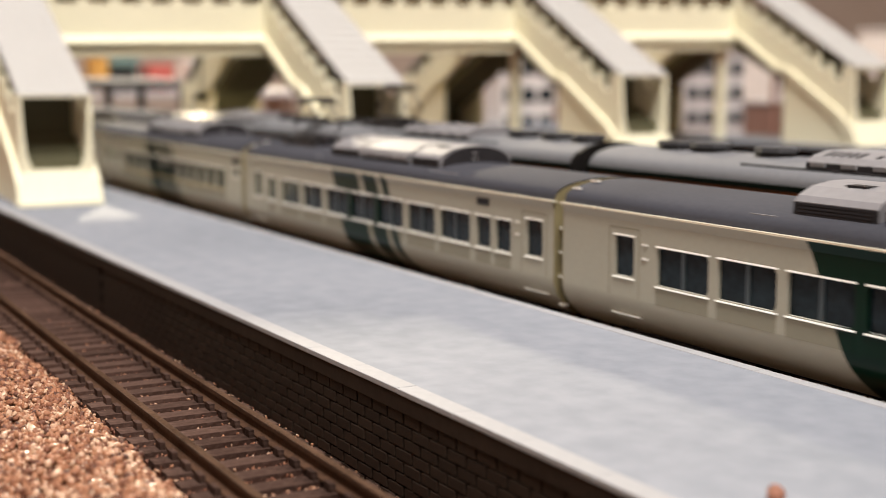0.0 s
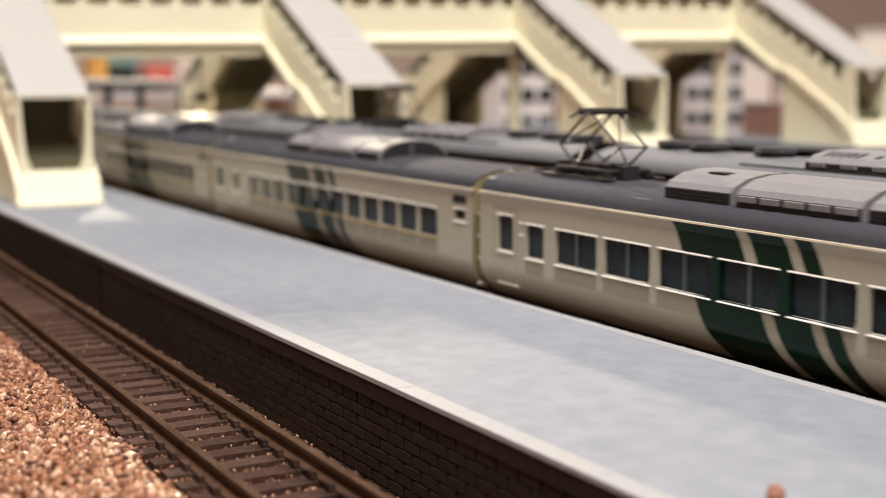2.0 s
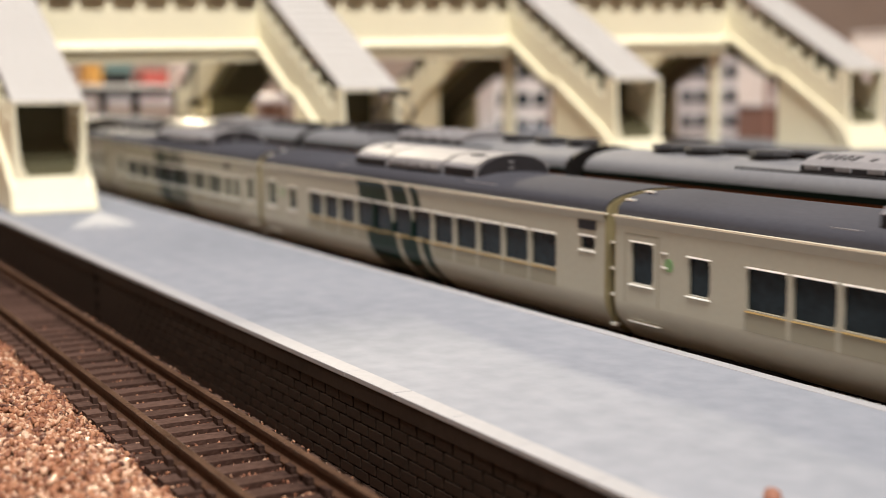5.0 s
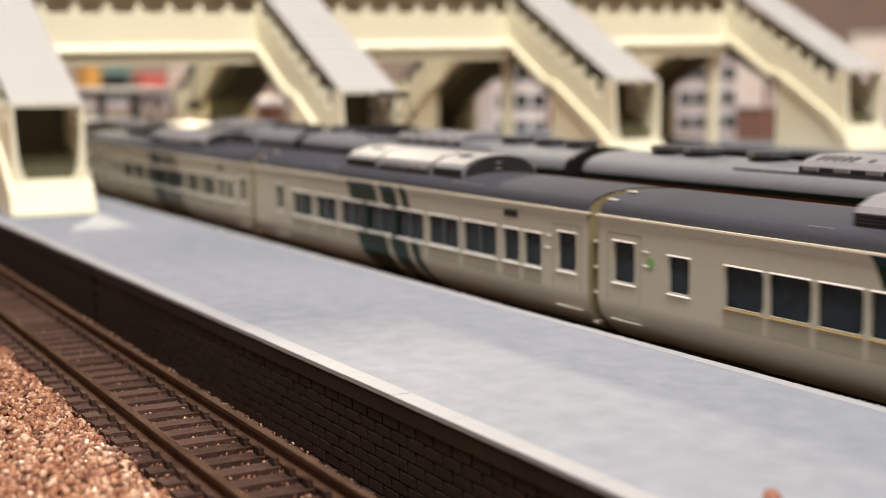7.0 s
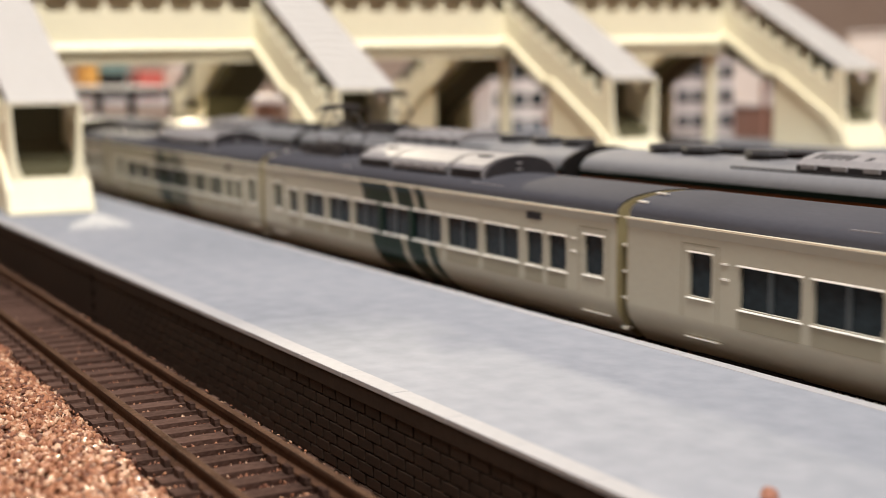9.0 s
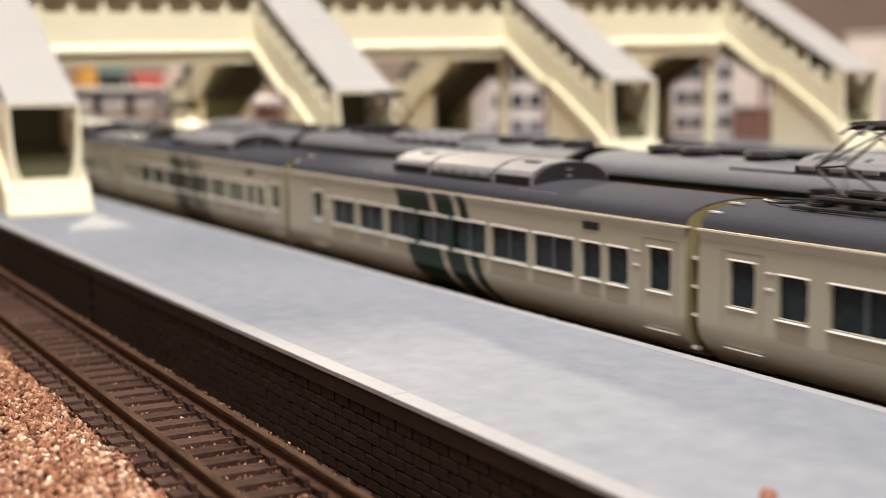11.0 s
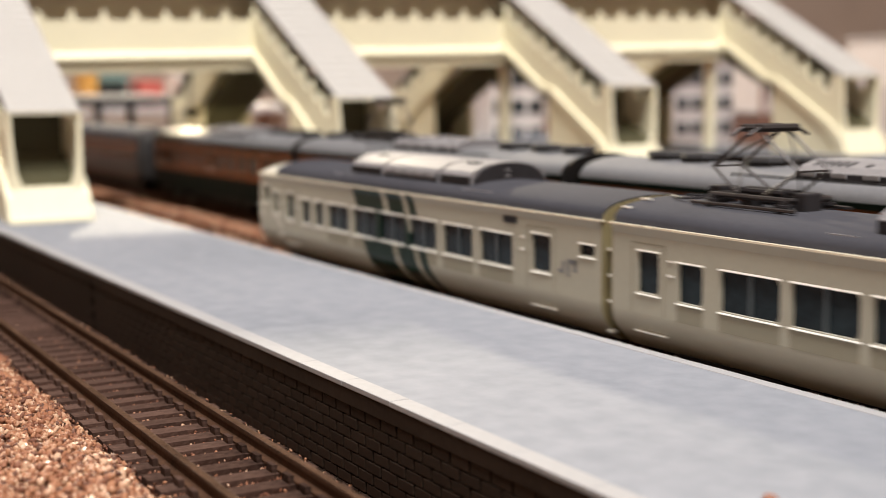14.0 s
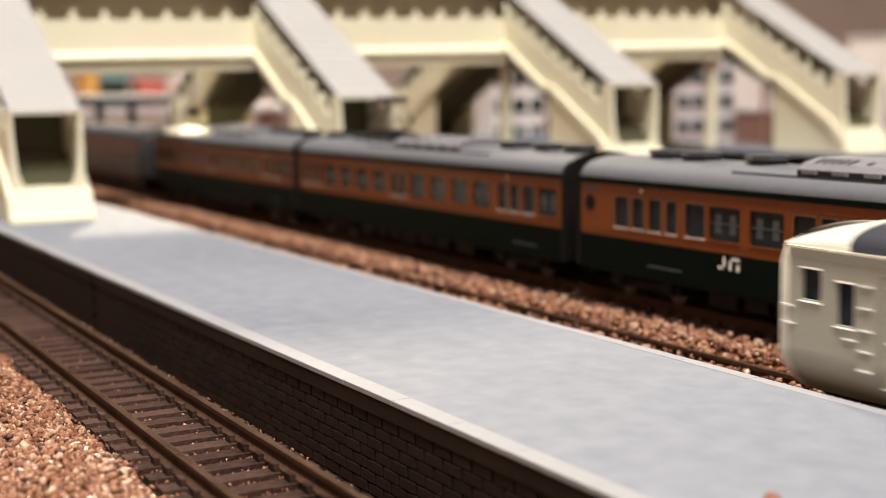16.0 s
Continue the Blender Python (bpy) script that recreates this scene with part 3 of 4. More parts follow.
    part("roof", vault(9.55, 21.0, 25.0, L0 - 0.2, L1 + 0.2, 0.74), SILVER_ROOF, car, "mid grey arched roof", True)
    bm = bmesh.new()
    box(bm, L0, L1, -10.05, -9.4, 20.4, 21.35)
    part("gutter", bm, GREEN, car)
    for c in ((18.4, 27.6, 43.8) if first_car else (10, 26, 100, 113, 124)):
        bm = bmesh.new()
        for z0, r in ((24.6, 3.6), (25.3, 3.9)):
            bmesh.ops.create_cone(bm, cap_ends=True, segments=8, radius1=r, radius2=r * 0.92, depth=0.7, matrix=pose(c, -1.0, z0 + 0.75) @ Matrix.Diagonal((1.1, 0.8, 1, 1)))
        part("ventilator", bm, VENT_GREY, car, "dark low roof ventilator")
    a, b = (57.0, 88.0) if first_car else (55.0, 86.0)
    out = [(-7.0, 23.4), (-7.0, 25.0), (-5.8, 25.9), (-3, 26.6), (3, 26.6), (5.8, 25.9), (7.0, 25.0), (7.0, 23.4)]
    unit = part("cooler", prismed(out, "x", a, b), UNIT_GREY, car, "grey roof cooler with slots")
    bm = bmesh.new()
    for i in range(5):
        prism(bm, [(-5.7, 25.8), (-5.7, 26.0), (-3.5, 26.56), (-3.5, 26.3)], "x", a + 2.0 + 1.6 * i, a + 2.8 + 1.6 * i)
    for u in (12.0, 18.0, 24.0):
        prism(bm, [(-5.4, 25.8), (-5.4, 26.06), (-4.2, 26.38), (-4.2, 26.1)], "x", a + u, a + u + 0.9)
    box(bm, a, b, -7.1, -6.9, 23.4, 24.9)
    part("grille", bm, UNIT_DARK, unit)
    for i in range(5):
        u = a + (b - a) * (i + 0.2) / 5
        part("lug", boxed(u, u + 3, -7.5, -6.9, 24.3, 25.1, bev=0.1), UNIT_GREY, unit)
    part("conduit", boxed(a - 14, b + 14, -7.75, -7.3, 23.5, 24.0), VENT_GREY, car)
    part("gangway", boxed(L0 - 2.6, L0, -3.8, 3.8, 5.0, 19.5), BLACK, car)
    # underframe boxes, bogies and wheels
    part("underframe", boxed(L0 + 1, L1 - 1, -8.2, 8.2, 3.9, 4.6), BLACK, car)
    rng = random.Random(7)
    u = 38.0
    while u < 92:
        w = rng.uniform(5, 11)
        part("equipment_box", boxed(u, u + w, -8.0, 8.0, rng.uniform(1.4, 2.2), 4.0, bev=0.2), BLACK, car)
        u += w + rng.uniform(0.8, 2.5)
    for c in (20.0, 112.0):
        bog = part("bogie", boxed(c - 10, c + 10, -7.4, 7.4, 1.9, 3.4, bev=0.3), BLACK, car)
        for w in (-7, 7):
            bm = bmesh.new()
            for y in (-4.9, 4.9):
                rod(bm, (c + w, y - 0.6, 2.9), (c + w, y + 0.6, 2.9), 2.85, 18)
            part("wheelset", bm, WIRE, bog, "dull metal wheels")
            part("axle_box", boxed(c + w - 1.4, c + w + 1.4, -8.0, -7.2, 1.7, 4.0, bev=0.2), BLACK, bog)
    lamp_x = 22.0 if first_car else 110.8
    bm = bmesh.new()
    bmesh.ops.create_uvsphere(bm, u_segments=10, v_segments=6, radius=0.32, matrix=pose(lamp_x, -9.7, 19.6))
    part("side_lamp", bm, SILL, car, "small white side lamp")
    for a in ((24.0, 33.6), (64.0, 73.0), (113.5, 122.6)) if first_car else ((9.0, 17.8), (57.4, 66.6), (106.4, 115.6)):
        bm = box(bmesh.new(), a[0], a[1], -9.75, -9.58, 18.9, 19.1)
        for u in a:
            box(bm, u - 0.1, u + 0.1, -9.75, -9.58, 10.9, 19.1)
        part("door", bm, ORANGE, car, "sliding double door outline")
    part("lettering_bar", boxed(lamp_x + 2, lamp_x + 11, -9.7, -9.6, 6.6, 6.85), SEAT_GREY, car, "faint grey line of unreadable lettering")
    if first_car:
        bm = bmesh.new()
        for x0, x1, z0, z1 in ((42.3, 44.0, 8.3, 8.8), (43.5, 44.0, 8.3, 10.4), (44.9, 45.5, 8.3, 10.4), (44.9, 47.4, 9.9, 10.4), (46.7, 47.4, 8.3, 9.4)):
            box(bm, x0, x1, -9.72, -9.6, z0, z1)
        part("operator_mark", bm, LOGO_WHITE, car, "white company mark")
        bm = bmesh.new()
        bmesh.ops.create_cone(bm, cap_ends=True, segments=14, radius1=1.5, radius2=1.5, depth=0.2, matrix=pose(6.6, -9.65, 16.6, 90))
        part("marker_window", bm, BLACK, car)
        part("end_plate", boxed(5.0, 8.8, -9.72, -9.6, 18.8, 19.5), SEAT_GREY, car, "small pale plate with unreadable lettering")
    return car


local_car(-207.0, True)
rear_car = local_car(-207.0 - PITCH, False)
copy_thing(rear_car, Matrix.Translation(((-207.0 - 2 * PITCH) * MM, 0.1506, (RAIL_Z + H) * MM)))

mast = build_pantograph(rear_car, 41.0, False)
mast.location.z += 2.6 * MM


def silver_car(x):
    car = thing("railway_coach", x, 150.6, RAIL_Z, "silver coach with an orange band behind the orange train", "railway coach", "coaches of the standing train")
    shape = [(-8.9, 4.6), (-9.6, 7.0), (-9.6, 20.4)] + arc(9.4, 20.8, 24.2) + [(9.6, 20.4), (9.6, 7.0), (8.9, 4.6)]
    part("body", prismed(shape, "x", -131.0, -1.5), SILVER, car)
    bm = bmesh.new()
    rings = [[bm.verts.new((-1.5 + dx, y * k, 4.6 + (z - 4.6) * t)) for y, z in shape] for dx, k, t in ((0, 1.0, 1.0), (2.0, 0.97, 0.97), (4.2, 0.88, 0.90), (5.4, 0.74, 0.80))]
    for r, q in zip(rings, rings[1:]):
        for i in range(len(shape)):
            bm.faces.new((r[i], r[(i + 1) % len(shape)], q[(i + 1) % len(shape)], q[i]))
    bm.faces.new(rings[-1])
    part("nose", bm, VENT_GREY, car, "rounded dark grey cab end", True)
    part("waist_band", boxed(-131, -1.6, -9.68, -9.55, 16.9, 17.9), ORANGE, car, "orange band")
    for i in range(12):
        part("window", boxed(-126 + 10.2 * i, -119 + 10.2 * i, -9.68, -9.5, 12.2, 16.0), GLASS_DARK, car)
    part("roof", prismed(arc(9.45, 20.9, 24.4) + [(9.3, 20.85), (-9.3, 20.85)], "x", -131, -1.5), ROOF_GREY, car)
    part("underframe", boxed(-128, -4, -7.5, 7.5, 1.4, 4.7), BLACK, car)
    for c in (-112.0, -20.0):
        bm = bmesh.new()
        for w in (-7, 7):
            for y in (-4.9, 4.9):
                rod(bm, (c + w, y - 0.6, 2.9), (c + w, y + 0.6, 2.9), 2.85, 14)
        part("wheelset", bm, WIRE, car)
    return car


silver_car(-207.0 - 2 * PITCH - 20.0)

# ---- tracks ----


def track(name, y, x0, x1, label, detailed):
    t = thing(name, 0, y, RAIL_Z, label, "railway track", kind="structure")
    for side in (-1, 1):
        c = side * 5.05
        prof = [(c - 0.95, -2.0), (c + 0.95, -2.0), (c + 0.95, -1.75), (c + 0.25, -1.45), (c + 0.25, -0.75), (c + 0.42, -0.55), (c + 0.42, -0.03), (c - 0.42, -0.03), (c - 0.42, -0.55), (c - 0.25, -0.75), (c - 0.25, -1.45), (c - 0.95, -1.75)]
        r = part("rail", prismed(prof, "x", x0, x1), RAIL_SIDE, t, "rusty steel rail with polished head")
        part("rail_head", boxed(x0, x1, c - 0.34, c + 0.34, -0.03, 0.0), RAIL_TOP, r)
    if detailed:
        part("sleeper_web", boxed(x0, x1, -8.4, 8.4, -3.4, -2.75), SLEEPER_BED, t, "dark brown base between the sleepers")
    bm = box(bmesh.new(), -1.25, 1.25, -8.6, 8.6, -3.3, -2.05)
    for c in (-5.05, 5.05):
        for s in (-1, 1):
            box(bm, -0.85, 0.85, c + s * 0.98 - 0.6 * (s < 0), c + s * 0.98 + 0.6 * (s > 0), -2.05, -1.2)
    me = None
    x = x1 - 3.0
    while x > x0:
        if me is None:
            ob = part("sleeper", bm, SLEEPER, t)
            me = ob.data
        else:
            ob = new("sleeper", me)
            ob.parent = t
        ob.location = (x * MM, 0, 0)
        ob.rotation_euler = (0, 0, random.uniform(-0.012, 0.012))
        x -= SLEEPER_PITCH
    return t


SLEEPER_PITCH = 4.48
track("track_near", 45.85, -560, -40, "single track with brown sleepers beside the platform wall", True)
track("track_express", 116.6, -1560, 1260, "track of the moving express", True)
track("track_standing", 150.6, -640, 40, "track of the standing train", True)

# ---- layout board, track beds and ballast ----
BOARD_Z = -49.0


def block(name, mat, x0, x1, y0, y1, z0, z1, label, category, bev=0.0):
    ob = part(name, boxed(x0, x1, y0, y1, z0, z1, bev=bev), mat, None)
    ob.location = (0, 0, H * MM)
    return tagged(ob, label, category, kind="structure")


block("ground", BED, -1050, 500, -300, 900, BOARD_Z - 20, BOARD_Z, "brown gritty layout board", "ground")
block("track_bed", BED, -1050, 300, -80, 55.2, BOARD_Z, -41.2, "raised brown bed under the near track", "track bed", 1.5)
block("board_extension", BED, -1600, -1050, 95, 140, BOARD_Z - 20, BOARD_Z, "narrow plank carrying the express track on", "board")
block("board_extension", BED, 500, 1300, 95, 140, BOARD_Z - 20, BOARD_Z, "narrow plank carrying the express track on", "board")
block("track_bed", BED, -1600, -1050.2, 105.8, 127.5, BOARD_Z, -41.2, "raised brown bed under the express track", "track bed", 1.5)
block("track_bed", BED, 300.2, 1300, 105.8, 127.5, BOARD_Z, -41.2, "raised brown bed under the express track", "track bed", 1.5)
block("track_bed", BED, -1050, 300, 105.8, 160.8, BOARD_Z, -41.2, "raised brown bed under two tracks", "track bed", 1.5)


def stones(name, areas, size, label, seed):
    """Loose grains heaped over the areas (x0, x1, y0, y1, height, number), one sheet of many."""
    rng = np.random.default_rng(seed)
    ico = bmesh.new()
    bmesh.ops.create_icosphere(ico, subdivisions=1, radius=1.0)
    base = np.array([tuple(v.co) for v in ico.verts])
    tri = [tuple(v.index for v in f.verts) for f in ico.faces]
    ico.free()
    vs, fs = [], []
    for x0, x1, y0, y1, z, n in areas:
        for _ in range(n):
            r = size * rng.uniform(0.5, 1.25)
            c = np.array((rng.uniform(x0, x1), rng.uniform(y0, y1), 0))
            c[2] = z(c[0], c[1]) + rng.uniform(-0.5, 0.5) * size
            q, _r = np.linalg.qr(rng.normal(size=(3, 3)))
            pts = (base * rng.uniform(0.45, 1.2, (12, 1)) * r * np.array((1.05, 0.8, 0.6))) @ q + c
            k = len(vs)
            vs.extend(map(tuple, pts * MM))
            fs.extend((a + k, b + k, d + k) for a, b, d in tri)
    me = bpy.data.meshes.new(name)
    me.from_pydata(vs, [], fs)
    me.polygons.foreach_set("use_smooth", [True] * len(me.polygons))
    me.materials.append(BALLAST)
    ob = new(name, me)
    ob.location = (0, 0, H * MM)
    return tagged(ob, label, "ballast", kind="stuff")


def heap(x, y):
    """Height of the loose ballast in front of the near track."""
    k = min(1.0, max(0.0, (38.0 - y) / 6.0))
    if y > 36.2 + 1.6 * noise.noise((x * 0.16, 3.7, 0)):
        return -42.5
    return -40.2 + 1.9 * k * k * (3 - 2 * k) + 0.6 * noise.noise((x * 0.06, y * 0.09, 0))


stones("ballast", [(-300, -60, 4, 38.2, heap, 42000), (-420, -300, 0, 38.5, heap, 7000)], 0.62, "loose coarse brown ballast in front of the track", 1)
stones("ballast", [(-420, -50, 37.0, 55.0, lambda x, y: -40.35, 16000)], 0.27, "fine brown ballast between the sleepers", 2)
stones("ballast", [(-560, -60, 106.5, 141.5, lambda x, y: -40.4 + 2.6 * math.exp(-((y - 126.5) / 6.5) ** 2), 19000)], 0.78, "brown ballast between platform and standing train", 3)

# ---- the platform ----
PZ, PY0, PY1 = -34.0, 64.5, 106.5
PX0, PX1 = -620.0, -30.0
SEAM = -254.0
plat = thing("platform", 0, 0, PZ, "grey-blue station platform with pale coping and dark brick wall", "platform", kind="structure")
plat.rotation_euler = (0, 0, 0.0087)
part("deck", boxed(PX0, PX1, PY0 + 2.4, PY1 - 1.7, -1.0, -0.05), PLATFORM_TOP, plat, "smooth grey-blue deck")
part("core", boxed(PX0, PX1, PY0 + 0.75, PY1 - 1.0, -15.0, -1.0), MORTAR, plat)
part("far_wall", boxed(PX0, PX1, PY1 - 1.0, PY1 - 0.5, -15.0, -1.2), BRICK, plat)
part("edge_beam", boxed(SEAM, PX1, PY0 + 0.12, PY0 + 1.2, -2.6, -0.62, bev=0.08), BRICK, plat, "smooth dark brown beam under the coping")
part("edge_beam", boxed(PX0, SEAM - 0.9, PY0 + 0.12, PY0 + 1.2, -2.6, -0.62, bev=0.08), BRICK, plat, "smooth dark brown beam under the coping")
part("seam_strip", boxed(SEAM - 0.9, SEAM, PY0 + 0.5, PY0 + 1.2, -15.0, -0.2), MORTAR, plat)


def row_of(name, first_bm, mat, length, x_from, x_to, y, z, shift=0.0):
    """Alike pieces in a row along x, all on one mesh."""
    me, x = None, x_from + shift
    while x < x_to - 0.01:
        if me is None:
            ob = part(name, first_bm, mat, plat)
            me = ob.data
        else:
            ob = new(name, me)
            ob.parent = plat
        ob.location = ((x + length / 2) * MM, (y + random.uniform(-0.03, 0.03)) * MM, (z + random.uniform(-0.02, 0.02)) * MM)
        x += length


for y, wd, seed in ((PY0, 2.5, 0), (PY1 - 1.8, 1.8, 1)):
    row_of("coping_slab", boxed(-6.18, 6.18, 0, wd, -0.62, 0.03, bev=0.09), COPING, 12.4, -400, -40, y, 0)
    part("coping_end", boxed(PX0, -400.1, y, y + wd, -0.62, 0.03, bev=0.09), COPING, plat)

# ---- the footbridge over all tracks ----
BRIDGE_X, STAIR_X = -428.0, -361.0


def bridge_z(y):
    return 0.018 * (y - 78)


POST_Y = [-117.0, 0.0, 94.6, 193.5, 298.5]


def bridge_span():
    b = thing("footbridge", BRIDGE_X, 78, 0, "cream plastic station footbridge with a row of openings under its roof", "footbridge")
    b.rotation_euler = (math.atan(0.018), 0, 0)
    y0, y1 = -120, 388 - 78
    for x, n in ((0.0, "front_wall"), (-24.0, "back_wall")):
        bm = bmesh.new()
        gaps = []
        u = y0 + 3.0
        while u < y1 - 5:
            gaps.append((u, u + 8.8))
            u += 10.2
        box(bm, x - 1.2, x, y0, y1, 9.2, 22.3)
        for a, c in gaps:
            m = c + 0.7
            prism(bm, [(m - 2.2, 22.3), (m + 2.2, 22.3), (m + 1.6, 23.0), (m + 0.9, 23.8), (m + 0.7, 25.4), (m - 0.7, 25.4), (m - 0.9, 23.8), (m - 1.6, 23.0)], "x", x - 1.2, x)
        for p in POST_Y:
            box(bm, x - 1.2, x, p - 0.8, p + 0.8, 22.3, 34)
        box(bm, x - 1.2, x, y0, y1, 33.2, 35)
        part(n, bm, BRIDGE_CREAM, b)
    part("lip", prismed([(-0.4, 12.6), (2.4, 10.4), (2.4, 9.4), (-0.4, 9.4)], "y", y0, y1), BRIDGE_CREAM, b)
    part("girder", boxed(-23.0, -1.2, y0, y1, 7.0, 9.2), BRIDGE_CREAM, b)
    part("flange", boxed(-24.5, 1.0, y0, y1, 5.5, 7.0, bev=0.2), BRIDGE_CREAM, b)
    # walkway and ceiling take the olive that holds the interior's shade
    part("deck", boxed(-22.8, -1.3, y0, y1, 9.2, 9.9), BRIDGE_IN_SHADE, b)
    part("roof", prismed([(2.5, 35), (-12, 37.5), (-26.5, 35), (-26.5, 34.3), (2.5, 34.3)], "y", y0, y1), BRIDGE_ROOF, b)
    # panel added along the middle to stop light passing through the openings
    part("inner_lining", boxed(-12.6, -11.4, y0, y1, 9.9, 33.2), BRIDGE_CREAM, b, "cream panel added inside to stop light coming through")
    part("ceiling_dark", boxed(-22.5, -1.5, y0, y1, 33.2, 34.2), BRIDGE_IN_SHADE, b)
    return b


bridge_span()


def stair(y):
    """A covered stair 19 mm wide that runs down along the platform; built towards +x from the bridge wall."""
    w = 18.0
    s = thing("covered_stair", BRIDGE_X, y, 0.0, "cream covered stair with pale grey ribbed roof and open foot", "stair", "stairs of the footbridge")
    L = STAIR_X - BRIDGE_X
    def roof_z(x):
        return -4.6 + (L - x) * 0.527
    # side walls: stringer below, sloped parapet with stepped notches above
    for side in (-1, 1):
        ya, yb = (side * w / 2 - 0.6, side * w / 2 + 0.6)
        outline = [(0, 9.3), (27, -6.0), (31, -6.5), (31, -33.9), (L + 4.5, -33.9), (L + 1.0, -25.5), (L, -23.5), (L, -5.5), (L - 5, -4.5)]
        n = 8
        for i in range(n):
            x = L - 6 - i * (L - 8) / n
            z = roof_z(x)
            outline += [(x, z - 9.2), (x - 4.2, z - 7.0), (x - 4.2, z - 3.4), (x - 6.9, z - 2.0), (x - 6.9, z - 5.6)]
        outline += [(0, 26.0)]
        part("side_wall", prismed(outline, "y", ya, yb), BRIDGE_CREAM, s)
        # raised stringer along the lower edge
        o = side * (w / 2 + 0.6)
        line = [(0, 11.3), (27.5, -4.4), (34, -5.6), (62, -21.5), (L + 2.2, -27.5), (L + 4.8, -33.9), (L + 1.8, -33.9), (60, -23.4), (33.5, -7.6), (27, -6.4), (0, 9.3)]
        part("stringer", prismed(line, "y", o, o + side * 1.5), BRIDGE_CREAM, s)
    # steps and inner wall, with the stair's inner shade in their colour
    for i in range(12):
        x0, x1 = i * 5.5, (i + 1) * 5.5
        part("step", boxed(x0, x1, -w / 2 + 0.6, w / 2 - 0.6, 5.5 - 2.45 * (i + 1) - 2, 8.0 - 2.45 * (i + 1)), BRIDGE_IN_SHADE, s)
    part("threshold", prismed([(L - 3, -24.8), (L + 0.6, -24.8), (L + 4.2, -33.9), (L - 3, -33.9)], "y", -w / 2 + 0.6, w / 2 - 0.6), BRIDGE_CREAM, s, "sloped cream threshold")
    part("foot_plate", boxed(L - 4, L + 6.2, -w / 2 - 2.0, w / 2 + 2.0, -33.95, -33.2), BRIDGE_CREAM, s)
    part("inner_wall", boxed(L - 18, L - 17, -w / 2 + 0.6, w / 2 - 0.6, -33, 4), BRIDGE_IN_SHADE, s, "stair interior, its shade put into dark olive")
    # frame round the opening
    bm = bmesh.new()
    box(bm, L - 0.4, L + 0.8, -w / 2 - 0.4, w / 2 + 0.4, -5.6, -5.2)
    for a in (-1, 1):
        prism(bm, [(a * (w / 2 + 0.7), -5.2), (a * (w / 2 - 0.15), -5.2), (a * (w / 2 - 0.9), -17.0), (a * (w / 2 - 1.5), -21.5), (a * (w / 2 - 2.9), -24.9), (a * (w / 2 + 0.7), -27.0)], "x", L - 0.4, L + 0.8)
    part("end_frame", bm, BRIDGE_CREAM, s)
    # corrugated roof in overlapping strips
    n = 16
    for i in range(n):
        xa, xb = L + 0.5 - i * (L + 3) / n, L + 0.5 - (i + 1) * (L + 3) / n
        za, zb = roof_z(xa), roof_z(xb)
        part("roof_strip", prismed([(xa, za - 0.9), (xa, za + 0.25), (xb, zb), (xb, zb - 0.9)], "y", -w / 2 - 0.4, w / 2 + 0.5), BRIDGE_ROOF, s, "pale grey roof strip" if i == 0 else "")
    return s




def stair_z(y):
    return 0.028 * (y - 78)


stair_ys = (78.0, 172.6, 271.5, 376.5)
one = stair(stair_ys[0])
for y in stair_ys[1:]:
    copy_thing(one, Matrix.Translation((BRIDGE_X * MM, y * MM, (stair_z(y) + H) * MM)))
for y in stair_ys:
    copy_thing(one, Matrix.Translation(((BRIDGE_X - 24.5) * MM, y * MM, (stair_z(y) + H) * MM)) @ pose(0, 0, 0, 0, 0, 180))

# posts under the bridge
for y in (265.0, 364.5):
    lone("bridge_post", boxed(-2.0, 2.0, -1.6, 1.6, -41.6 + 0, 5.6 + bridge_z(y), bev=0.2), BRIDGE_CREAM, -432, y, 0, "cream square post under the footbridge", "post", "posts of the footbridge")

# ---- small hooded lamp added under the bridge to brighten the standing train's roof ----


def roof_patch_lamp(x, y):
    top = 5.4 + bridge_z(y)
    p = thing("pendant_lamp", x, y, top, "small dark hooded lamp added under the footbridge to brighten the coach roof, lit warm", "lamp")
    part("hanger", rod(bmesh.new(), (0, 0, 0), (0, 0, -12.4), 0.3, 8), BLACK, p)
    bm = bmesh.new()
    bmesh.ops.create_cone(bm, cap_ends=False, segments=20, radius1=4.0, radius2=0.8, depth=2.8, matrix=pose(0, 0, -13.6))
    part("hood", bm, BLACK, p, "dark conical hood of the added lamp")
    bm = bmesh.new()
    bmesh.ops.create_uvsphere(bm, u_segments=12, v_segments=8, radius=0.7, matrix=pose(0, 0, -14.0))
    part("bulb", bm, BULB, p, "glowing warm bulb of the added lamp")
    # added point light that makes the warm patch on the coach roof
    data = bpy.data.lights.new("pendant_glow", "POINT")
    data.energy, data.color, data.shadow_soft_size = 0.07, (1.0, 0.82, 0.52), 0.0006
    ob = new("pendant_glow", data)
    ob.location = (x * MM, y * MM, (top - 15.0 + H) * MM)


roof_patch_lamp(-449.0, 147.5)

# ---- further platforms under the other stairs ----
for y0, y1 in ((163, 196), (252, 296), (355, 400)):
    top = -34.0 + stair_z((y0 + y1) / 2)
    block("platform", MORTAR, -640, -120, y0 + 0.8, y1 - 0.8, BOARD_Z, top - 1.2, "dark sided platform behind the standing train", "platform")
    block("platform_deck", PLATFORM_TOP, -640, -120, y0, y1, top - 1.2, top, "plain grey platform deck behind the standing train", "platform")

# ---- a small stone left on the platform ----
bm = bmesh.new()
bmesh.ops.create_icosphere(bm, subdivisions=2, radius=0.76)
for v in bm.verts:
    v.co *= 1 + 0.35 * noise.noise(v.co * 1.1)
    v.co.z *= 1.08
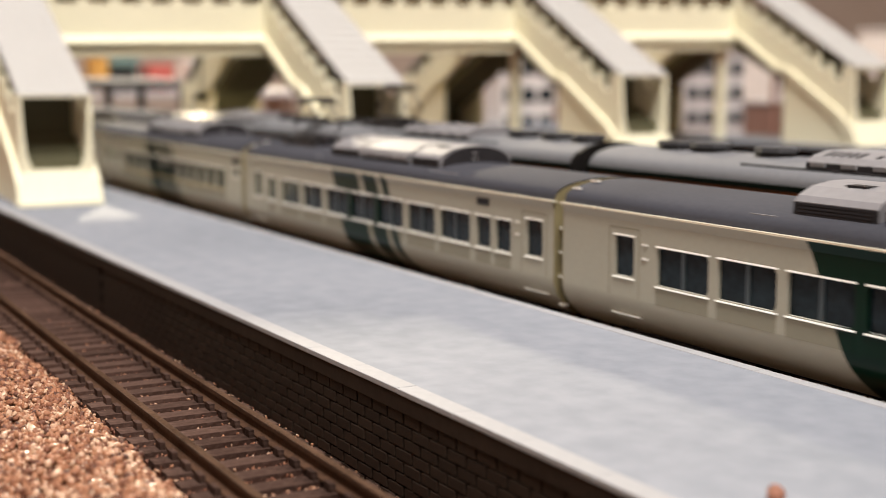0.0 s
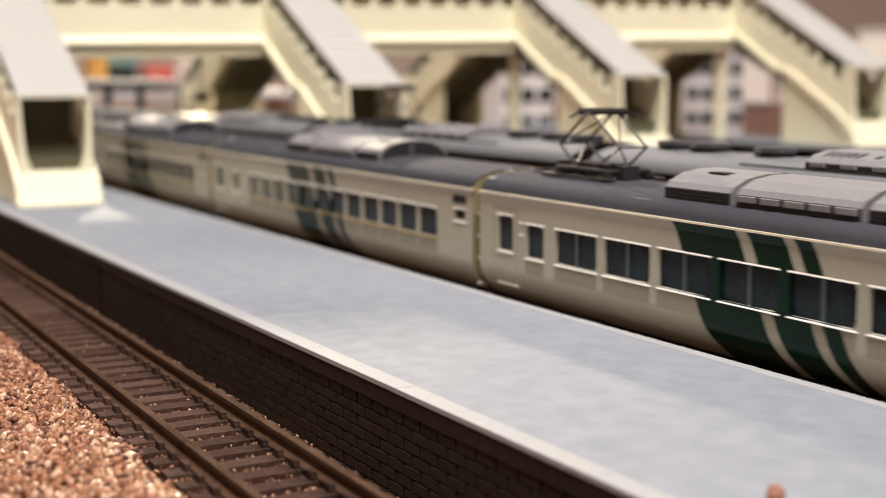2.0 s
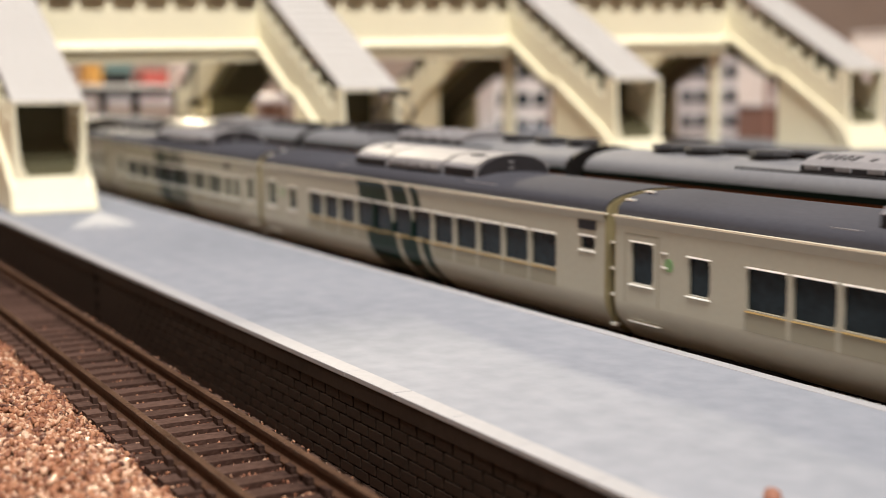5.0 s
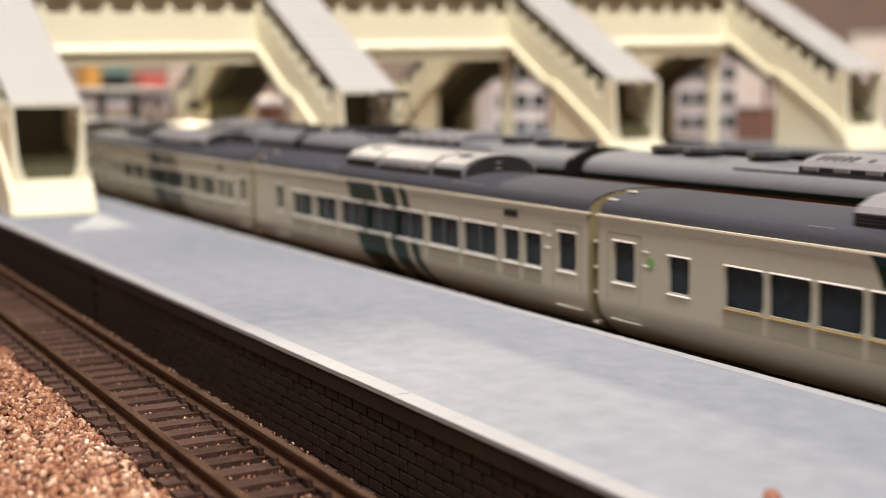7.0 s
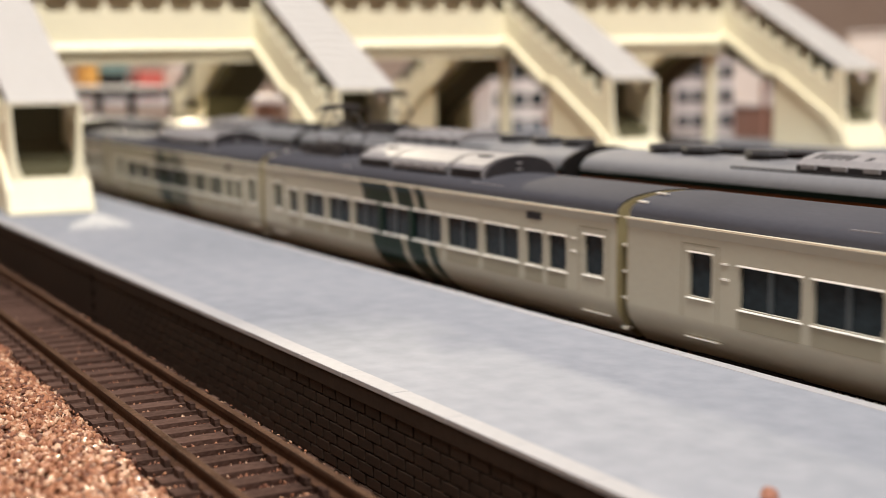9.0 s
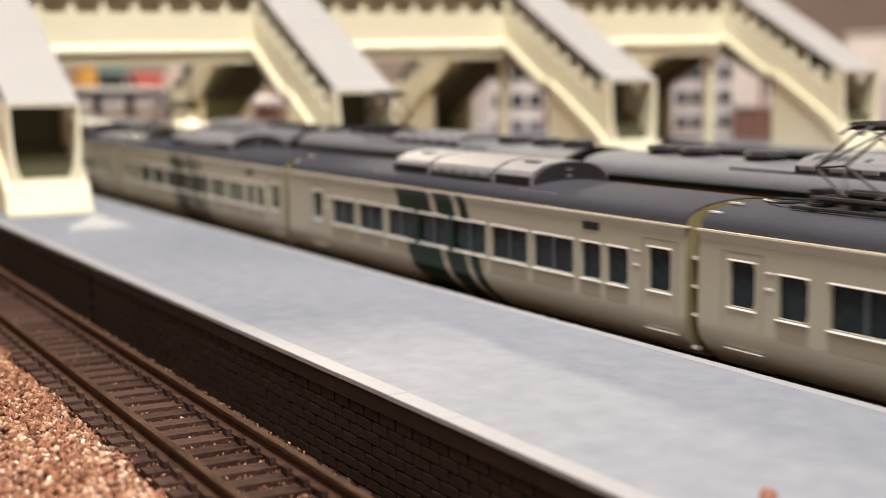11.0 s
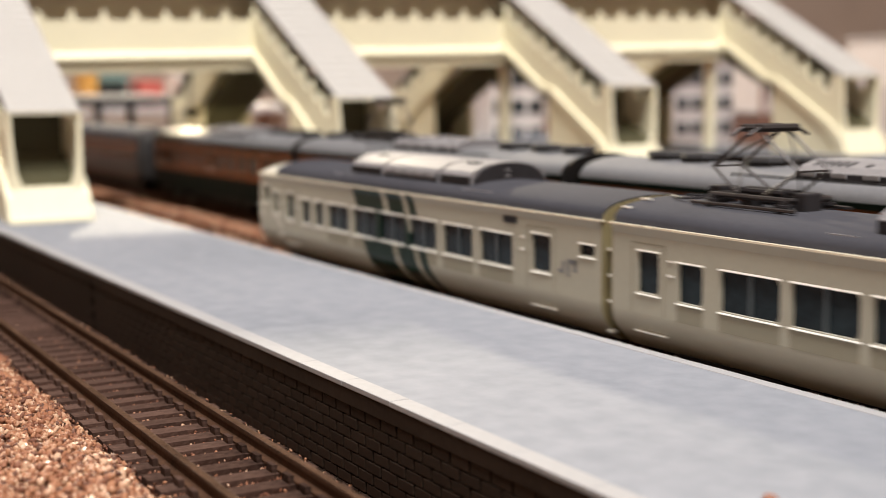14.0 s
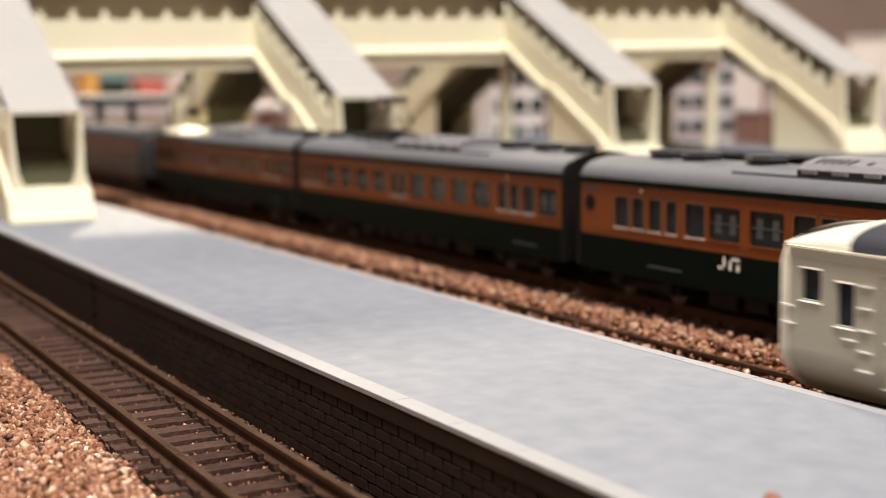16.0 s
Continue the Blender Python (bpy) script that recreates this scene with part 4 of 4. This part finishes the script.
lone("pebble", bm, BALLAST_STONE, -78.0, 72.6, PZ + 0.72, "small reddish brown stone lying on the platform", "stone")

# ---- behind the bridge: a canopy, shelved boxes and model houses ----


def canopy():
    c = thing("platform_canopy", -640, 0, BOARD_Z, "grey platform canopy with dark underside on pale posts", "canopy")
    part("roof", prismed([(0.5, 46.4), (0.5, 45.6), (-60, 46.8), (-60, 48.0)], "y", 135, 207), CANOPY_SLATE, c)
    part("fascia", boxed(-4, 0, 135.5, 206.5, 42.4, 45.6, bev=0.2), BLACK, c)
    for y in (147, 164, 180, 201):
        part("post", boxed(-8, -5, y, y + 3.4, 0, 45.7, bev=0.3), BLACK, c)
    return c


canopy()


def carton(x, y, z0, w, d, h, mat, label):
    return lone("carton", boxed(-d / 2, d / 2, -w / 2, w / 2, 0, h, bev=0.6), mat, x, y, z0, label, "box", "coloured boxes behind the layout")


SHELF = -9.0
block("shelf_board", CANOPY_GREY, -860, -790, 150, 330, SHELF - 4, SHELF, "pale shelf board behind the layout", "shelf")
for yy in (160, 320):
    block("shelf_leg", CANOPY_GREY, -840, -810, yy, yy + 8, BOARD_Z, SHELF - 4, "pale shelf support", "shelf leg")
carton(-826, 205, SHELF, 8.5, 24, 22, BOX_ORANGE, "small orange cardboard box on the shelf")
carton(-822, 217.5, SHELF, 15, 24, 15, BLACK, "small black cardboard box on the shelf")
carton(-848, 225, SHELF, 22, 20, 22, BOX_TEAL, "dull teal cardboard box on the shelf")
carton(-822, 241, SHELF, 16, 24, 16, BOX_RED, "bright red cardboard box on the shelf")
carton(-832, 268, SHELF, 14, 30, 19, LOGO_WHITE, "white cardboard box on the shelf")


def model_house(x, y, w, d, storeys, h, wall, label):
    """A block with bands of windows, floor by floor."""
    b = thing("model_house", x, y, BOARD_Z, label, "model building", "model houses behind the bridge")
    part("wall", boxed(-d, 0, 0, w, 0, storeys * h + 2, bev=0.3), wall, b)
    part("roof", boxed(-d - 1, 1, -1, w + 1, storeys * h + 2, storeys * h + 4, bev=0.3), CANOPY_GREY, b)
    for i in range(storeys):
        n = max(2, int(w // 11))
        for j in range(n):
            a = w * (j + 0.12) / n
            win = part("window", boxed(-0.4, 0.25, a, a + w * 0.76 / n, i * h + h * 0.35, i * h + h * 0.85), GLASS_DARK, b)
            part("sill", boxed(0.0, 0.9, a - 0.5, a + w * 0.76 / n + 0.5, i * h + h * 0.28, i * h + h * 0.35), CANOPY_GREY, win)
    return b


model_house(-620, 372, 34, 40, 4, 15.0, HOUSE_WHITE, "white model apartment block with dark window bands")
model_house(-660, 452, 42, 40, 2, 15.0, HOUSE_RED, "reddish brown model building with dark windows")
for py, r in ((537.5, 1.6), (547.0, 2.2)):
    lone("mast", rod(bmesh.new(), (0, 0, BOARD_Z), (0, 0, 14.0), r, 10), HOUSE_RED, -590, py, 0, "slim dark brown mast beyond the footbridge", "post", "masts beyond the footbridge")
model_house(-640, 513, 46, 40, 4, 15.0, HOUSE_GREY, "grey model office block with dark windows")
model_house(-600, 560, 70, 44, 2, 15.0, HOUSE_RED, "brick-red low model warehouse with dark windows")
model_house(-720, 660, 90, 44, 4, 17.0, HOUSE_GREY, "pale grey model office block with dark windows")
model_house(-640, 700, 90, 44, 5, 15.5, HOUSE_WHITE, "pale model apartment block beyond the bridge")

# ---- the room ----
room = [("wall_back", -2230, -2200, -1500, 2400), ("wall_front", 1500, 1530, -1500, 2400), ("wall_left", -2230, 1530, -1530, -1500), ("wall_right", -2230, 1530, 2400, 2430)]
for n, x0, x1, y0, y1 in room:
    block(n, WALL_BROWN, x0, x1, y0, y1, -850, 2300, "plain brown room wall", "wall")
block("floor", FLOOR_DARK, -2230, 1530, -1530, 2430, -880, -850, "dark brown room floor", "floor")
block("ceiling", CEILING_WHITE, -2230, 1530, -1530, 2430, 2300, 2330, "white room ceiling", "ceiling")
for tx, ty in ((-1020, -270), (-1020, 870), (470, -270), (470, 870)):
    block("table_leg", FLOOR_DARK, tx - 25, tx + 25, ty - 25, ty + 25, -850, BOARD_Z - 20, "dark wooden leg under the layout board", "table leg")

# ---- the bricks of the platform wall ----
def brick_wall():
    length, height, courses = 3.95, 1.39, 9
    top, gap, side = -2.6, 0.09, 0.2
    me = None
    vs, fs = [], []
    for i in range(courses):
        z = top - height * (i + 1)
        x = PX0 + (length / 2 if i % 2 else 0)
        while x < PX1 - length:
            a, b = x, x + length
            x += length
            if a < SEAM - 0.45 < b:
                a, b = (a, SEAM - 0.9) if SEAM - 0.45 - a > length / 2 else (SEAM, b)
            if i < 8 and -215 < a < -86:
                if me is None:
                    ob = part("brick", boxed(-length / 2 + side, length / 2 - side, 0, 0.6, gap, height - gap, bev=0.07), BRICK, plat)
                    me = ob.data
                else:
                    ob = new("brick", me)
                    ob.parent = plat
                ob.location = ((a + b) / 2 * MM, (PY0 + 0.3 + random.uniform(-0.03, 0.03)) * MM, z * MM)
                continue
            # the bricks farther along the wall
            k = len(vs)
            for dy in (0.3, 0.9):
                vs += [((p * MM), (PY0 + dy) * MM, q * MM) for p, q in ((a + side, z + gap), (b - side, z + gap), (b - side, z + height - gap), (a + side, z + height - gap))]
            fs += [(k, k + 1, k + 2, k + 3), (k, k + 4, k + 5, k + 1), (k + 3, k + 2, k + 6, k + 7), (k, k + 3, k + 7, k + 4), (k + 1, k + 5, k + 6, k + 2)]
    mesh = bpy.data.meshes.new("brick_rest")
    mesh.from_pydata(vs, [], fs)
    mesh.materials.append(BRICK)
    ob = new("brick_rest", mesh)
    ob.parent = plat
    tagged(ob, kind="stuff")


brick_wall()


# ---- what moves ----
def motions():
    way = [(0.0, 0.0), (0.5, 26.9), (1.0, 54.2), (1.5, 81.8), (2.0, 109.3), (2.5, 136.8), (3.0, 164.3), (3.5, 192.0), (4.0, 220.4),
           (6.5, 377.2), (7.0, 410.3), (7.5, 444.3), (8.0, 478.9), (8.5, 514.6), (9.0, 550.8), (11.5, 738.2), (12.0, 778.4), (12.5, 819.0),
           (13.0, 861.0), (13.5, 904.2), (14.0, 947.3), (14.5, 989.3), (15.0, 1030.5), (15.5, 1071.6), (16.0, 1112.8)]
    for n, car in express.items():
        x = X_FRONT - PITCH * n
        walk(car, [(t, pose((x + d) * MM, 0.1166, (RAIL_Z + H) * MM)) for t, d in way])


motions()
